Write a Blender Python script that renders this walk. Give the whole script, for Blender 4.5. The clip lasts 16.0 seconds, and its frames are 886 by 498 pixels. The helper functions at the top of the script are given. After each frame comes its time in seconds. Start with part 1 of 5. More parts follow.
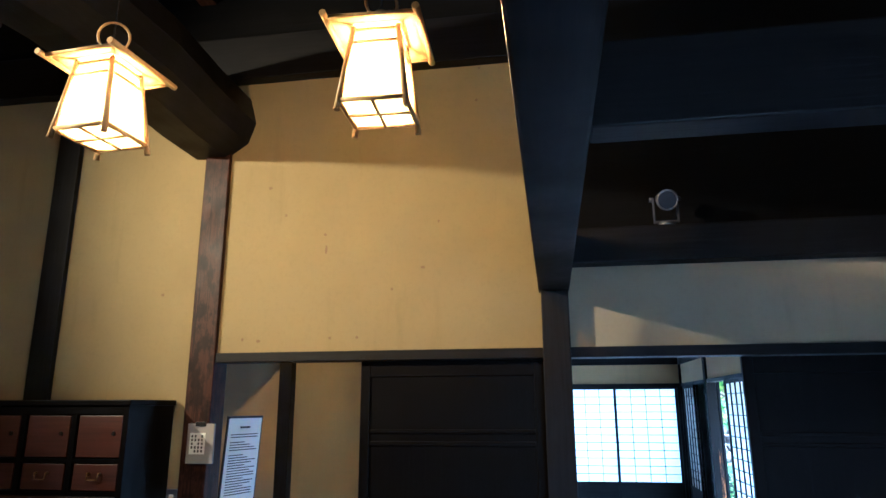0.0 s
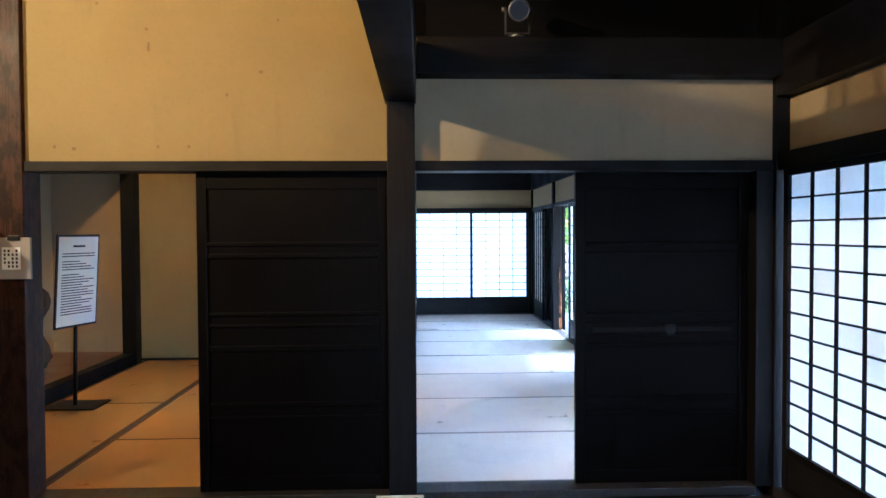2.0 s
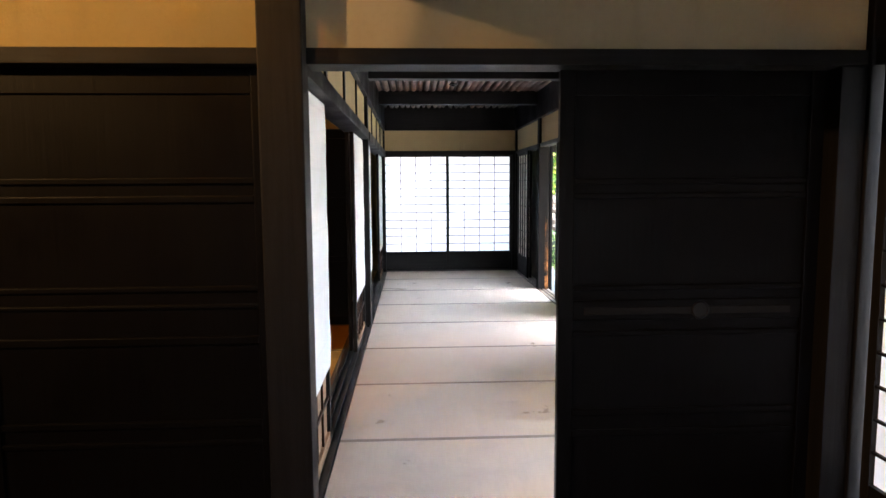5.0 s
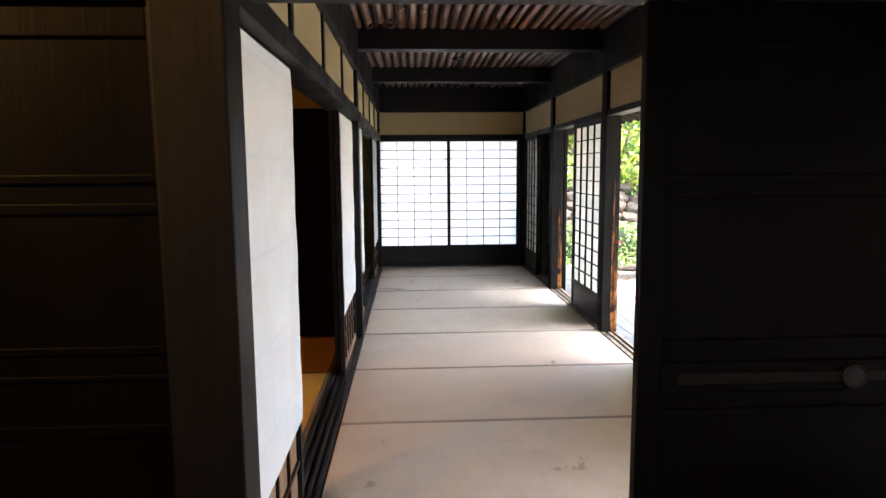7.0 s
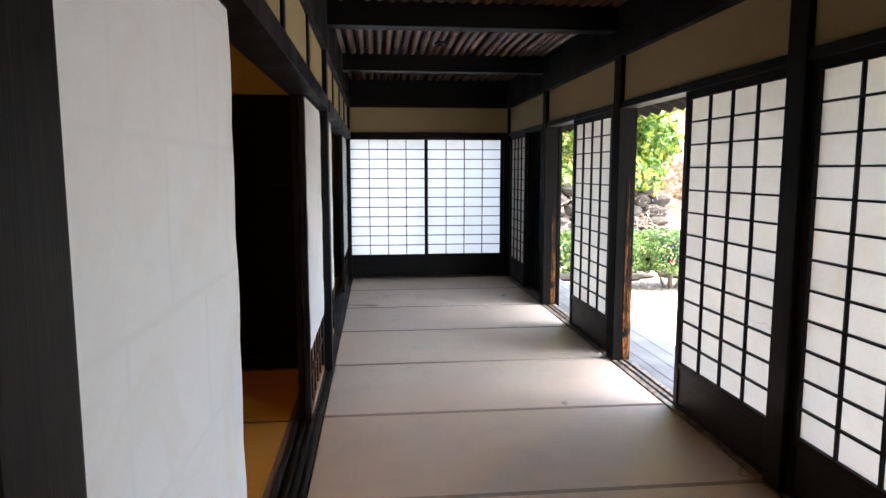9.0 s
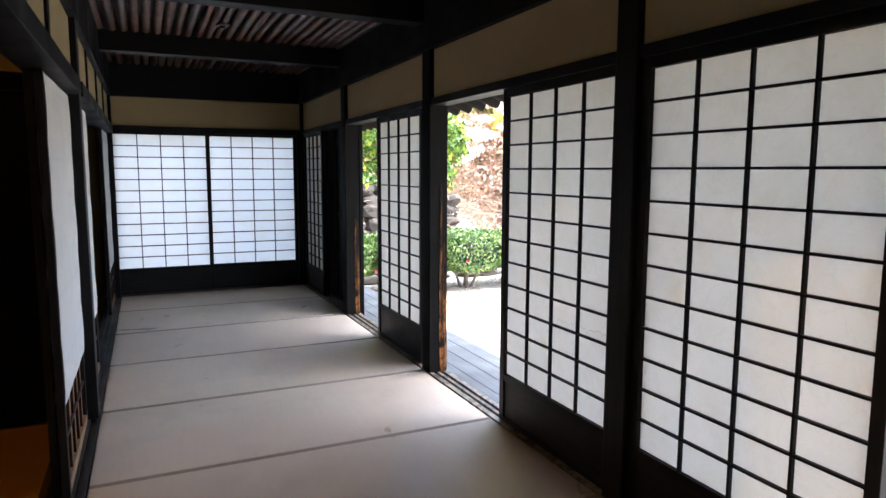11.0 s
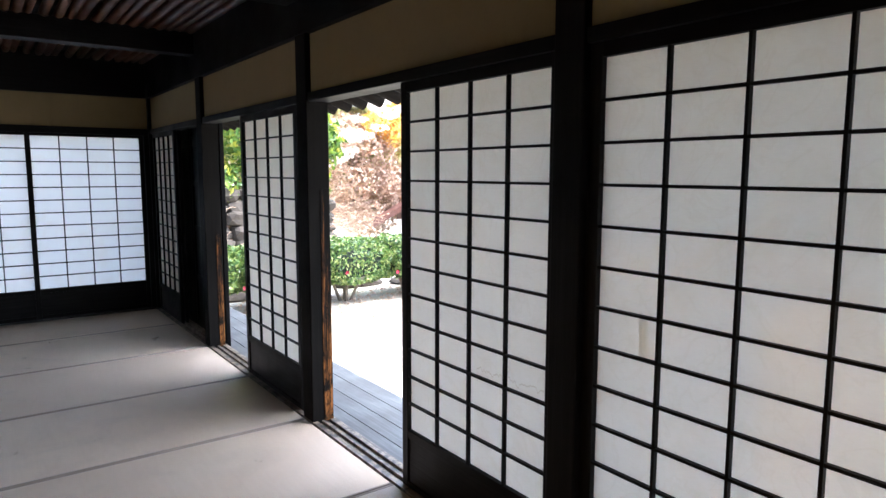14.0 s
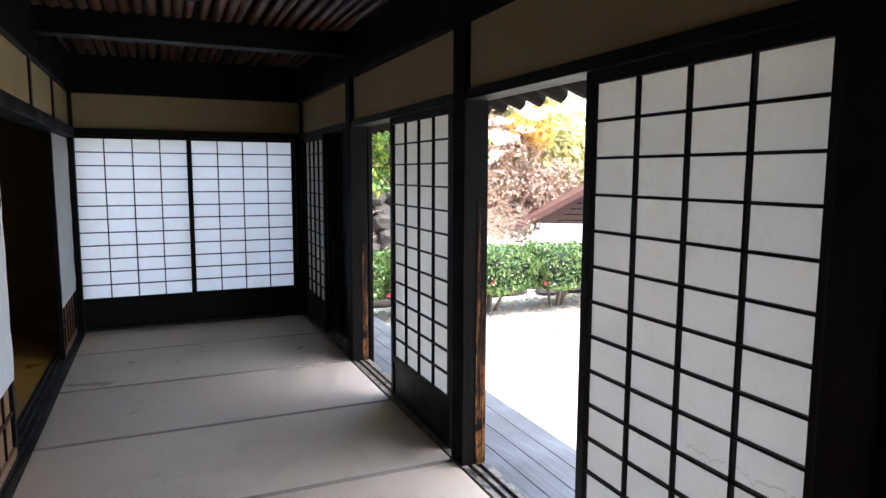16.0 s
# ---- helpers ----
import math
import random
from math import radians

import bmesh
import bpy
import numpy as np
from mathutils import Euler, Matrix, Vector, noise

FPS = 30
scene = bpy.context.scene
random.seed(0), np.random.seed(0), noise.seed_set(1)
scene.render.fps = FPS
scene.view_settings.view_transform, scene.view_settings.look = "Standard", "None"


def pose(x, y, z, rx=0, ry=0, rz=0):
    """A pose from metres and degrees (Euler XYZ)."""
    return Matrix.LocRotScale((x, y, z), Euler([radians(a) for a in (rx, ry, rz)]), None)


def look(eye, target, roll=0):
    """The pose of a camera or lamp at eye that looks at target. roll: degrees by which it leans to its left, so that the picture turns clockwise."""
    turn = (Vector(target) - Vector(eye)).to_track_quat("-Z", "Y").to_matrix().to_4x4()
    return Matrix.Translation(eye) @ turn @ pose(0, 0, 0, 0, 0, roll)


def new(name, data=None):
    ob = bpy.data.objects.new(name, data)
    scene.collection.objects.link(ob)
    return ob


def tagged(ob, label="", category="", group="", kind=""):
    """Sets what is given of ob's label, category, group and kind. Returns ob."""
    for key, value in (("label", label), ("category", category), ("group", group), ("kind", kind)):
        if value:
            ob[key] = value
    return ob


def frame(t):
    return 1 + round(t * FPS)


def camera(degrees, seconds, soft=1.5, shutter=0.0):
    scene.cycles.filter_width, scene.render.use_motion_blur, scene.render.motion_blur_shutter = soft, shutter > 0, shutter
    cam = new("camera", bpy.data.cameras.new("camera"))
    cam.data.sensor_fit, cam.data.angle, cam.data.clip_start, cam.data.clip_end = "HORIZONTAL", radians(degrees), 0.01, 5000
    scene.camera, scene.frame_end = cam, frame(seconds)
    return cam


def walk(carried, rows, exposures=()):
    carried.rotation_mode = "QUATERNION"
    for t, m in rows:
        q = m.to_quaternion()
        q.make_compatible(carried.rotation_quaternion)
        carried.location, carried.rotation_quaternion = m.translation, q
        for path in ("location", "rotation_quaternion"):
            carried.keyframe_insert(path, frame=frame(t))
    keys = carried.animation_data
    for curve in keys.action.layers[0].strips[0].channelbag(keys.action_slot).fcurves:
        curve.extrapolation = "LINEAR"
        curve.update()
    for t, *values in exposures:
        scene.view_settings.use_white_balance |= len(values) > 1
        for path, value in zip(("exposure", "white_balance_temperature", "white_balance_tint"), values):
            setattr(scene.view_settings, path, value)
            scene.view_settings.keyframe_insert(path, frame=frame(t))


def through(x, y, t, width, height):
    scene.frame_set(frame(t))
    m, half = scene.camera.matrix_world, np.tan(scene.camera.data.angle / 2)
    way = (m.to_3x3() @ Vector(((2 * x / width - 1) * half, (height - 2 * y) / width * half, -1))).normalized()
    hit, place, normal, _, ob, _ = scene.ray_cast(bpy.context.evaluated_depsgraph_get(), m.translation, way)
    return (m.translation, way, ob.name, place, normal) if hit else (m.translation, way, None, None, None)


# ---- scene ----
cam = camera(68.5, 16.0)
PATH = [
    (0, (0.72, 0.636, 1.474), (0.405, 2.555, 1.942), -0.2),
    (0.5, (0.74, 0.648, 1.46), (0.557, 2.603, 1.84), -0.3),
    (1, (0.756, 0.665, 1.444), (0.674, 2.65, 1.676), -0.2),
    (1.5, (0.773, 0.69, 1.409), (0.79, 2.689, 1.477), -0.2),
    (2, (0.85, 0.737, 1.393), (0.918, 2.735, 1.343), -0.3),
    (2.5, (0.974, 0.84, 1.379), (1.048, 2.835, 1.256), -0.4),
    (3, (1.036, 0.948, 1.346), (1.112, 2.942, 1.205), -0.4),
    (3.5, (1.089, 1.171, 1.338), (1.169, 3.163, 1.177), -0.3),
    (4, (1.163, 1.4, 1.317), (1.23, 3.392, 1.152), -0.3),
    (4.2, (1.158, 1.517, 1.324), (1.244, 3.507, 1.148), -0.2),
    (6.3, (1.186, 2.536, 1.324), (1.284, 4.521, 1.105), -0.4),
    (7, (1.166, 2.81, 1.355), (1.267, 4.792, 1.109), -0.4),
    (7.5, (1.155, 3.01, 1.353), (1.259, 4.992, 1.107), -0.2),
    (8, (1.14, 3.285, 1.352), (1.252, 5.267, 1.109), -0.2),
    (10.3, (1.025, 3.948, 1.326), (1.609, 5.846, 1.09), 0.2),
    (10.5, (1.042, 4.01, 1.346), (1.713, 5.879, 1.105), 0.2),
    (11, (1.059, 4.111, 1.343), (1.884, 5.917, 1.106), 0.2),
    (11.5, (1.093, 4.191, 1.349), (2.046, 5.934, 1.111), 0.1),
    (12, (1.085, 4.256, 1.34), (2.164, 5.923, 1.104), 0.1),
    (12.5, (1.122, 4.353, 1.331), (2.265, 5.978, 1.097), 0.1),
    (13, (1.208, 4.512, 1.353), (2.366, 6.125, 1.117), 0.2),
    (13.5, (1.246, 4.649, 1.379), (2.417, 6.254, 1.151), 0.3),
    (14, (1.283, 4.735, 1.393), (2.443, 6.347, 1.158), 0.1),
    (14.5, (1.288, 4.869, 1.407), (2.456, 6.477, 1.179), 0.2),
    (15, (1.304, 4.994, 1.403), (2.45, 6.617, 1.174), 0.1),
    (15.5, (1.362, 5.13, 1.403), (2.397, 6.826, 1.174), 0.0),
    (16, (1.434, 5.246, 1.426), (2.228, 7.067, 1.195), 0.2),
]
EXPOSURES = [
    (0.0, 5.2, 3700, 0), (1.0, 5.25, 3700, 0), (1.6, 5.17, 3850, 1), (2.2, 5.1, 4450, 4), (2.8, 5.05, 4750, 6), (3.5, 4.95, 5300, 8),
    (4.2, 4.85, 5650, 9), (6.5, 4.5, 6300, 10), (8.0, 4.1, 6200, 10), (10.5, 3.54, 5800, 9), (12.0, 3.34, 5700, 9), (15.0, 3.17, 5700, 9), (16.0, 3.06, 5700, 9),
]
walk(cam, [(t, look(eye, target, roll)) for t, eye, target, roll in PATH], EXPOSURES)

# ---- world and sun ----
world = bpy.data.worlds.new("overcast_sky")
scene.world = world
world.use_nodes = True
wn, wl = world.node_tree.nodes, world.node_tree.links
wn.clear()
sky = wn.new("ShaderNodeTexSky")
sky.sky_type, sky.sun_disc = "NISHITA", False
sky.sun_elevation, sky.sun_rotation = radians(66.4), radians(125)
sky.dust_density = 4.0
pale = wn.new("ShaderNodeHueSaturation")
pale.inputs["Saturation"].default_value = 0.75
back = wn.new("ShaderNodeBackground")
back.inputs["Strength"].default_value = 0.15
wl.new(sky.outputs[0], pale.inputs["Color"])
wl.new(pale.outputs[0], back.inputs["Color"])
wl.new(back.outputs[0], wn.new("ShaderNodeOutputWorld").inputs["Surface"])
sun = new("sun", bpy.data.lights.new("sun", "SUN"))
sun.data.energy, sun.data.angle, sun.data.color = 0.85, radians(30), (1.0, 0.96, 0.9)
sun.matrix_world = look((20, -14, 56), (0, 0, 0))


# ---- materials ----
class Nodes:
    """A node material under construction."""

    def __init__(self, name, rough=0.6, metal=0.0, spec=0.5):
        self.m = bpy.data.materials.new(name)
        self.m.use_nodes = True
        self.n, self.l = self.m.node_tree.nodes, self.m.node_tree.links
        self.b = self.n["Principled BSDF"]
        self.b.inputs["Roughness"].default_value = rough
        self.b.inputs["Metallic"].default_value = metal
        self.b.inputs["Specular IOR Level"].default_value = spec
        self.co = self.n.new("ShaderNodeTexCoord").outputs["Object"]

    def mapped(self, scale, rot=(0, 0, 0)):
        m = self.n.new("ShaderNodeMapping")
        m.inputs["Scale"].default_value = scale
        m.inputs["Rotation"].default_value = rot
        self.l.new(self.co, m.inputs["Vector"])
        return m.outputs[0]

    def noise(self, scale, detail=4.0, rough=0.55, at=None, distort=0.0):
        t = self.n.new("ShaderNodeTexNoise")
        t.inputs["Scale"].default_value, t.inputs["Detail"].default_value = scale, detail
        t.inputs["Roughness"].default_value, t.inputs["Distortion"].default_value = rough, distort
        self.l.new(at or self.co, t.inputs["Vector"])
        return t.outputs["Fac"]

    def place(self):
        return self.n.new("ShaderNodeNewGeometry").outputs["Position"]

    def wave(self, scale, at=None, axis="X", distort=0.0):
        t = self.n.new("ShaderNodeTexWave")
        t.bands_direction = axis
        t.inputs["Scale"].default_value, t.inputs["Distortion"].default_value = scale, distort
        self.l.new(at or self.co, t.inputs["Vector"])
        return t.outputs["Fac"]

    def ramp(self, fac, *stops):
        r = self.n.new("ShaderNodeValToRGB")
        e = r.color_ramp.elements
        while len(e) < len(stops):
            e.new(0.5)
        for s, (at, col) in zip(e, stops):
            s.position, s.color = at, (*col, 1) if len(col) == 3 else col
        self.l.new(fac, r.inputs[0])
        return r.outputs[0]

    def mix(self, a, b, fac, mode="MIX"):
        x = self.n.new("ShaderNodeMix")
        x.data_type, x.blend_type = "RGBA", mode
        for value, socket in ((fac, x.inputs[0]), (a, x.inputs[6]), (b, x.inputs[7])):
            if isinstance(value, (int, float)):
                socket.default_value = value
            elif isinstance(value, tuple):
                socket.default_value = (*value, 1)
            else:
                self.l.new(value, socket)
        return x.outputs[2]

    def random(self, island=False):
        if island:
            return self.n.new("ShaderNodeNewGeometry").outputs["Random Per Island"]
        return self.n.new("ShaderNodeObjectInfo").outputs["Random"]

    def bump(self, height, strength=0.3, dist=0.01):
        b = self.n.new("ShaderNodeBump")
        b.inputs["Strength"].default_value, b.inputs["Distance"].default_value = strength, dist
        self.l.new(height, b.inputs["Height"])
        self.l.new(b.outputs[0], self.b.inputs["Normal"])

    def done(self, colour, rough=None):
        if isinstance(colour, tuple):
            self.b.inputs["Base Color"].default_value = (*colour, 1)
        else:
            self.l.new(colour, self.b.inputs["Base Color"])
        if rough is not None:
            self.l.new(rough, self.b.inputs["Roughness"])
        return self.m


def wood(name, dark, light, along="z", rough=0.5, worn=None, bump=0.25, reach=0.0):
    """Planed or hewn wood: long grain along one axis, blotches, optional worn patches."""
    k = Nodes(name, rough, 0, 0.07 if light[0] < 0.01 else 0.16 if light[0] < 0.03 else 0.5)
    s = [60.0, 60.0, 60.0]
    s["xyz".index(along)] = 2.2
    grain = k.noise(1.0, 6, 0.65, k.mapped(tuple(s)), 0.4)
    blot = k.noise(2.3, 5, 0.6)
    col = k.ramp(grain, (0.3, dark), (0.72, light))
    col = k.mix(col, dark, k.ramp(blot, (0.4, (0, 0, 0)), (0.75, (0.7, 0.7, 0.7))))
    if worn:
        s2 = [70.0, 70.0, 70.0]
        s2["xyz".index(along)] = 1.6
        w = k.noise(1.0, 5, 0.7, k.mapped(tuple(s2)), 0.8)
        if reach:
            sep, sub = k.n.new("ShaderNodeSeparateXYZ"), k.n.new("ShaderNodeMath")
            k.l.new(k.place(), sep.inputs[0])
            sub.operation = "MULTIPLY_ADD"
            k.l.new(sep.outputs[2], sub.inputs[0])
            sub.inputs[1].default_value = -0.2 / reach
            k.l.new(w, sub.inputs[2])
            w = sub.outputs[0]
        rub = k.mix((0, 0, 0), k.ramp(w, (0.37, (0, 0, 0)), (0.48, (0.9, 0.9, 0.9))), k.ramp(k.noise(9, 4, 0.7, k.mapped((1.6, 1.6, 0.8))), (0.42, (0, 0, 0)), (0.56, (1, 1, 1))))
        col = k.mix(col, worn, rub)
    k.bump(grain, bump, 0.004)
    r = k.ramp(blot, (0.3, (rough - 0.1,) * 3), (0.75, (min(1, rough + 0.18),) * 3))
    return k.done(col, r)


def plaster(name, base, stain):
    """Old clay plaster with soft stains, trowel marks and sparse flecks."""
    k = Nodes(name, 0.9, 0, 0.25)
    big = k.noise(1.1, 5, 0.6)
    fine = k.noise(38, 5, 0.7)
    col = k.mix(base, stain, k.ramp(big, (0.42, (0, 0, 0)), (0.8, (0.75, 0.75, 0.75))))
    col = k.mix(col, tuple(c * 0.8 for c in base), k.ramp(fine, (0.5, (0, 0, 0)), (0.9, (0.6, 0.6, 0.6))))
    streak = k.noise(1.0, 4, 0.6, k.mapped((9, 9, 1.2)))
    col = k.mix(col, tuple(c * 0.72 for c in stain), k.ramp(streak, (0.6, (0, 0, 0)), (0.85, (0.35, 0.35, 0.35))))
    k.bump(k.noise(60, 6, 0.7), 0.25, 0.004)
    return k.done(col)


def paper(name, colour, through=0.5, fibre=0.1, seams=False, veins=False):
    """Mulberry paper that lets light through."""
    k = Nodes(name, 0.9, 0, 0.1)
    f = k.noise(55, 5, 0.7, k.mapped((1, 1, 3)))
    cloud = k.noise(3.0, 5, 0.65, k.place(), 1.2)
    col = k.mix(colour, tuple(c * (1 - fibre) for c in colour), f)
    col = k.mix(col, (colour[0] * 0.9, colour[1] * 0.86, colour[2] * 0.8), k.ramp(cloud, (0.46, (0, 0, 0)), (0.72, (0.6, 0.6, 0.6))))
    if veins:
        v = k.noise(4.0, 3, 0.5, k.place(), 2.2)
        col = k.mix(col, (colour[0] * 0.8, colour[1] * 0.77, colour[2] * 0.7), k.ramp(v, (0.47, (0, 0, 0)), (0.5, (0.2, 0.2, 0.2)), (0.53, (0, 0, 0))))
    if seams:
        br = k.n.new("ShaderNodeTexBrick")
        br.inputs["Scale"].default_value = 1.0
        br.inputs["Brick Width"].default_value, br.inputs["Row Height"].default_value = 0.42, 0.28
        br.inputs["Mortar Size"].default_value, br.inputs["Mortar Smooth"].default_value = 0.012, 0.9
        turn = k.mapped((1, 1, 1), (radians(90), 0, 0))
        k.l.new(turn, br.inputs["Vector"])
        col = k.mix(col, tuple(c * 0.93 for c in colour), br.outputs["Fac"])
    d, t, x = k.n.new("ShaderNodeBsdfDiffuse"), k.n.new("ShaderNodeBsdfTranslucent"), k.n.new("ShaderNodeMixShader")
    for s in (d, t):
        k.l.new(col, s.inputs["Color"])
    x.inputs[0].default_value = through
    k.l.new(d.outputs[0], x.inputs[1])
    k.l.new(t.outputs[0], x.inputs[2])
    k.l.new(x.outputs[0], k.n["Material Output"].inputs["Surface"])
    return k.m


def tatami(name, a, b, ribs="Y"):
    """Woven rush: fine ribs, faded patches, mat by mat a little different."""
    k = Nodes(name, 0.34, 0, 0.55)
    rib = k.wave(130, None, ribs)
    fleck = k.noise(1.0, 5, 0.7, k.mapped((70, 2.5, 1) if ribs == "Y" else (2.5, 70, 1)))
    fade = k.noise(1.7, 3, 0.5, k.place())
    col = k.mix(a, b, k.ramp(fade, (0.3, (0, 0, 0)), (0.75, (1, 1, 1))))
    col = k.mix(col, tuple(c * 0.78 for c in a), k.ramp(fleck, (0.35, (0.22, 0.22, 0.22)), (0.6, (0, 0, 0))))
    col = k.mix(col, tuple(c * 0.8 for c in a), k.ramp(k.random(), (0, (0, 0, 0)), (1, (0.5, 0.5, 0.5))))
    wear = k.noise(2.6, 5, 0.65, k.place(), 0.8)
    col = k.mix(col, tuple(c * 0.72 for c in a), k.ramp(wear, (0.5, (0, 0, 0)), (0.72, (0.55, 0.55, 0.55))))
    k.bump(rib, 0.35, 0.002)
    return k.done(col, k.ramp(wear, (0.3, (0.42, 0.42, 0.42)), (0.7, (0.26, 0.26, 0.26))))


def leafy(name, tones, rough=0.45, through=0.35):
    """Leaves: tone by leaf, some light through them."""
    k = Nodes(name, rough, 0, 0.5)
    stops = [(i / max(1, len(tones) - 1), c) for i, c in enumerate(tones)]
    col = k.ramp(k.random(True), *stops)
    k.l.new(col, k.b.inputs["Base Color"])
    t, x = k.n.new("ShaderNodeBsdfTranslucent"), k.n.new("ShaderNodeMixShader")
    k.l.new(col, t.inputs["Color"])
    x.inputs[0].default_value = through
    k.l.new(k.b.outputs[0], x.inputs[1])
    k.l.new(t.outputs[0], x.inputs[2])
    k.l.new(x.outputs[0], k.n["Material Output"].inputs["Surface"])
    return k.m


def plain(name, colour, rough=0.5, metal=0.0, vary=0.15, scale=25.0):
    k = Nodes(name, rough, metal)
    f = k.noise(scale, 4, 0.6)
    k.bump(f, 0.1, 0.002)
    return k.done(k.mix(colour, tuple(c * (1 - vary) for c in colour), f))


def lantern_paper():
    """Thin oiled paper: part of the bulb's light passes straight, part is scattered."""
    k = Nodes("lit_lantern_paper", 0.8)
    col = k.mix((0.95, 0.9, 0.8), (0.85, 0.76, 0.6), k.noise(14, 4, 0.6))
    a, b, x = k.n.new("ShaderNodeBsdfTranslucent"), k.n.new("ShaderNodeBsdfTransparent"), k.n.new("ShaderNodeMixShader")
    k.l.new(col, a.inputs["Color"])
    b.inputs["Color"].default_value = (1.0, 0.95, 0.86, 1)
    x.inputs[0].default_value = 0.62
    k.l.new(a.outputs[0], x.inputs[1])
    k.l.new(b.outputs[0], x.inputs[2])
    k.l.new(x.outputs[0], k.n["Material Output"].inputs["Surface"])
    return k.m


BLACK_Z = wood("sooted_timber_upright", (0.003, 0.0027, 0.003), (0.011, 0.0097, 0.01), "z", 0.5)
BLACK_X = wood("sooted_timber_across", (0.003, 0.0027, 0.003), (0.011, 0.0097, 0.01), "x", 0.5)
BLACK_Y = wood("sooted_timber_lengthwise", (0.003, 0.0027, 0.003), (0.011, 0.0097, 0.01), "y", 0.5)
# near-black board; the darkness of the unlit loft is put into this colour
DARK_BOARD = wood("near_black_board", (0.003, 0.003, 0.003), (0.007, 0.006, 0.006), "x", 0.9)
GREYED = wood("handled_dark_timber", (0.005, 0.0047, 0.0047), (0.018, 0.0165, 0.016), "z", 0.5)
RED_POST = wood("reddish_old_timber", (0.008, 0.003, 0.002), (0.026, 0.009, 0.0045), "z", 0.45, (0.05, 0.018, 0.008))
WORN_POST = wood("weathered_post_timber", (0.003, 0.0026, 0.0022), (0.0098, 0.0078, 0.0065), "z", 0.65)
WORN_FACE = wood("rubbed_post_timber", (0.003, 0.0026, 0.0022), (0.0098, 0.0078, 0.0065), "z", 0.65, (0.34, 0.13, 0.035), 0.6, 1.15)
DOOR_BOARD = wood("black_lacquered_board", (0.0011, 0.0009, 0.001), (0.003, 0.0022, 0.0025), "z", 0.4)
KOSHI = wood("dark_grained_board", (0.005, 0.005, 0.0055), (0.02, 0.0185, 0.018), "x", 0.5, None, 0.6)
SILL_WOOD = wood("rubbed_sill_timber", (0.02, 0.017, 0.015), (0.1, 0.08, 0.065), "y", 0.45, (0.3, 0.24, 0.18))
SILL_DARK = wood("dark_sill_timber", (0.01, 0.009, 0.009), (0.05, 0.045, 0.042), "y", 0.45)
VERANDA = wood("grey_weathered_plank", (0.055, 0.058, 0.063), (0.13, 0.138, 0.147), "y", 0.6)
BROWN_DOOR = wood("red_brown_lacquered_board", (0.025, 0.007, 0.004), (0.07, 0.02, 0.01), "x", 0.35)
TAN_BOARD = wood("tan_board", (0.22, 0.12, 0.06), (0.42, 0.26, 0.14), "z", 0.55)
FLOORBOARD = wood("dark_floorboard", (0.012, 0.009, 0.008), (0.05, 0.034, 0.026), "x", 0.35)
OCHRE = plaster("ochre_clay_plaster", (0.27, 0.21, 0.085), (0.22, 0.165, 0.062))
GREY_PLASTER = plaster("grey_buff_clay_plaster", (0.4, 0.33, 0.21), (0.33, 0.265, 0.165))
CORRIDOR_PLASTER = plaster("faded_ochre_plaster", (0.38, 0.295, 0.155), (0.3, 0.225, 0.115))
SCUFF = plain("brown_scuff", (0.2, 0.13, 0.06), 0.9)
LIME = plaster("white_lime_plaster", (0.75, 0.75, 0.73), (0.6, 0.6, 0.58))
SHOJI_PAPER = paper("shoji_paper", (0.88, 0.845, 0.765), 0.14, 0.1, False, True)
# copies of the screen paper: front set dimmer, end brighter, to balance the light
FRONT_PAPER = paper("dimmer_shoji_paper", (0.85, 0.87, 0.9), 0.08)
END_PAPER = paper("brighter_shoji_paper", (0.85, 0.875, 0.9), 0.35, 0.06)
FUSUMA_PAPER = paper("white_screen_paper", (0.84, 0.84, 0.84), 0.12, 0.05, True)
OLD_PAPER = paper("patched_tan_paper", (0.9, 0.86, 0.77), 0.82)
TATAMI = tatami("faded_rush_mat", (0.7, 0.56, 0.43), (0.77, 0.645, 0.51), "Y")
# rush mat with the side room's orange lamplight mixed into its colour
TATAMI_LAMPLIT = tatami("lamplit_rush_mat", (0.66, 0.33, 0.05), (0.7, 0.37, 0.065), "X")
MAT_EDGE = plain("faded_mat_edge", (0.38, 0.31, 0.25), 0.8)
MAT_CLOTH = plain("brown_mat_binding", (0.13, 0.085, 0.05), 0.9)
BAMBOO = wood("smoked_bamboo", (0.045, 0.017, 0.008), (0.19, 0.083, 0.04), "y", 0.35)
RAFTER_WOOD = wood("dark_brown_rafter", (0.004, 0.003, 0.0022), (0.0098, 0.007, 0.005), "x", 0.9)
BAMBOO_PALE = wood("pale_bamboo", (0.36, 0.22, 0.06), (0.56, 0.37, 0.12), "z", 0.35)
LANTERN_PAPER = lantern_paper()
LANTERN_POWER, UNSEEN_LANTERN_POWER = 2.1, 3.9
BLACK_METAL = plain("black_painted_metal", (0.012, 0.012, 0.014), 0.4, 0.6)
GREY_METAL = plain("grey_metal", (0.25, 0.25, 0.27), 0.35, 0.9)
BRASS = plain("aged_brass", (0.3, 0.2, 0.08), 0.4, 0.9)
WHITE_CARD = plain("white_card", (0.8, 0.8, 0.78), 0.7, 0, 0.05)
INK = plain("printed_ink", (0.03, 0.03, 0.035), 0.8)
GREY_CARD = plain("grey_board", (0.3, 0.28, 0.26), 0.7)
STONE = plain("field_stone", (0.085, 0.068, 0.052), 0.9, 0, 0.6, 3.0)
ROOF_TILE = plain("grey_roof_tile", (0.05, 0.055, 0.065), 0.6, 0, 0.4, 2.0)
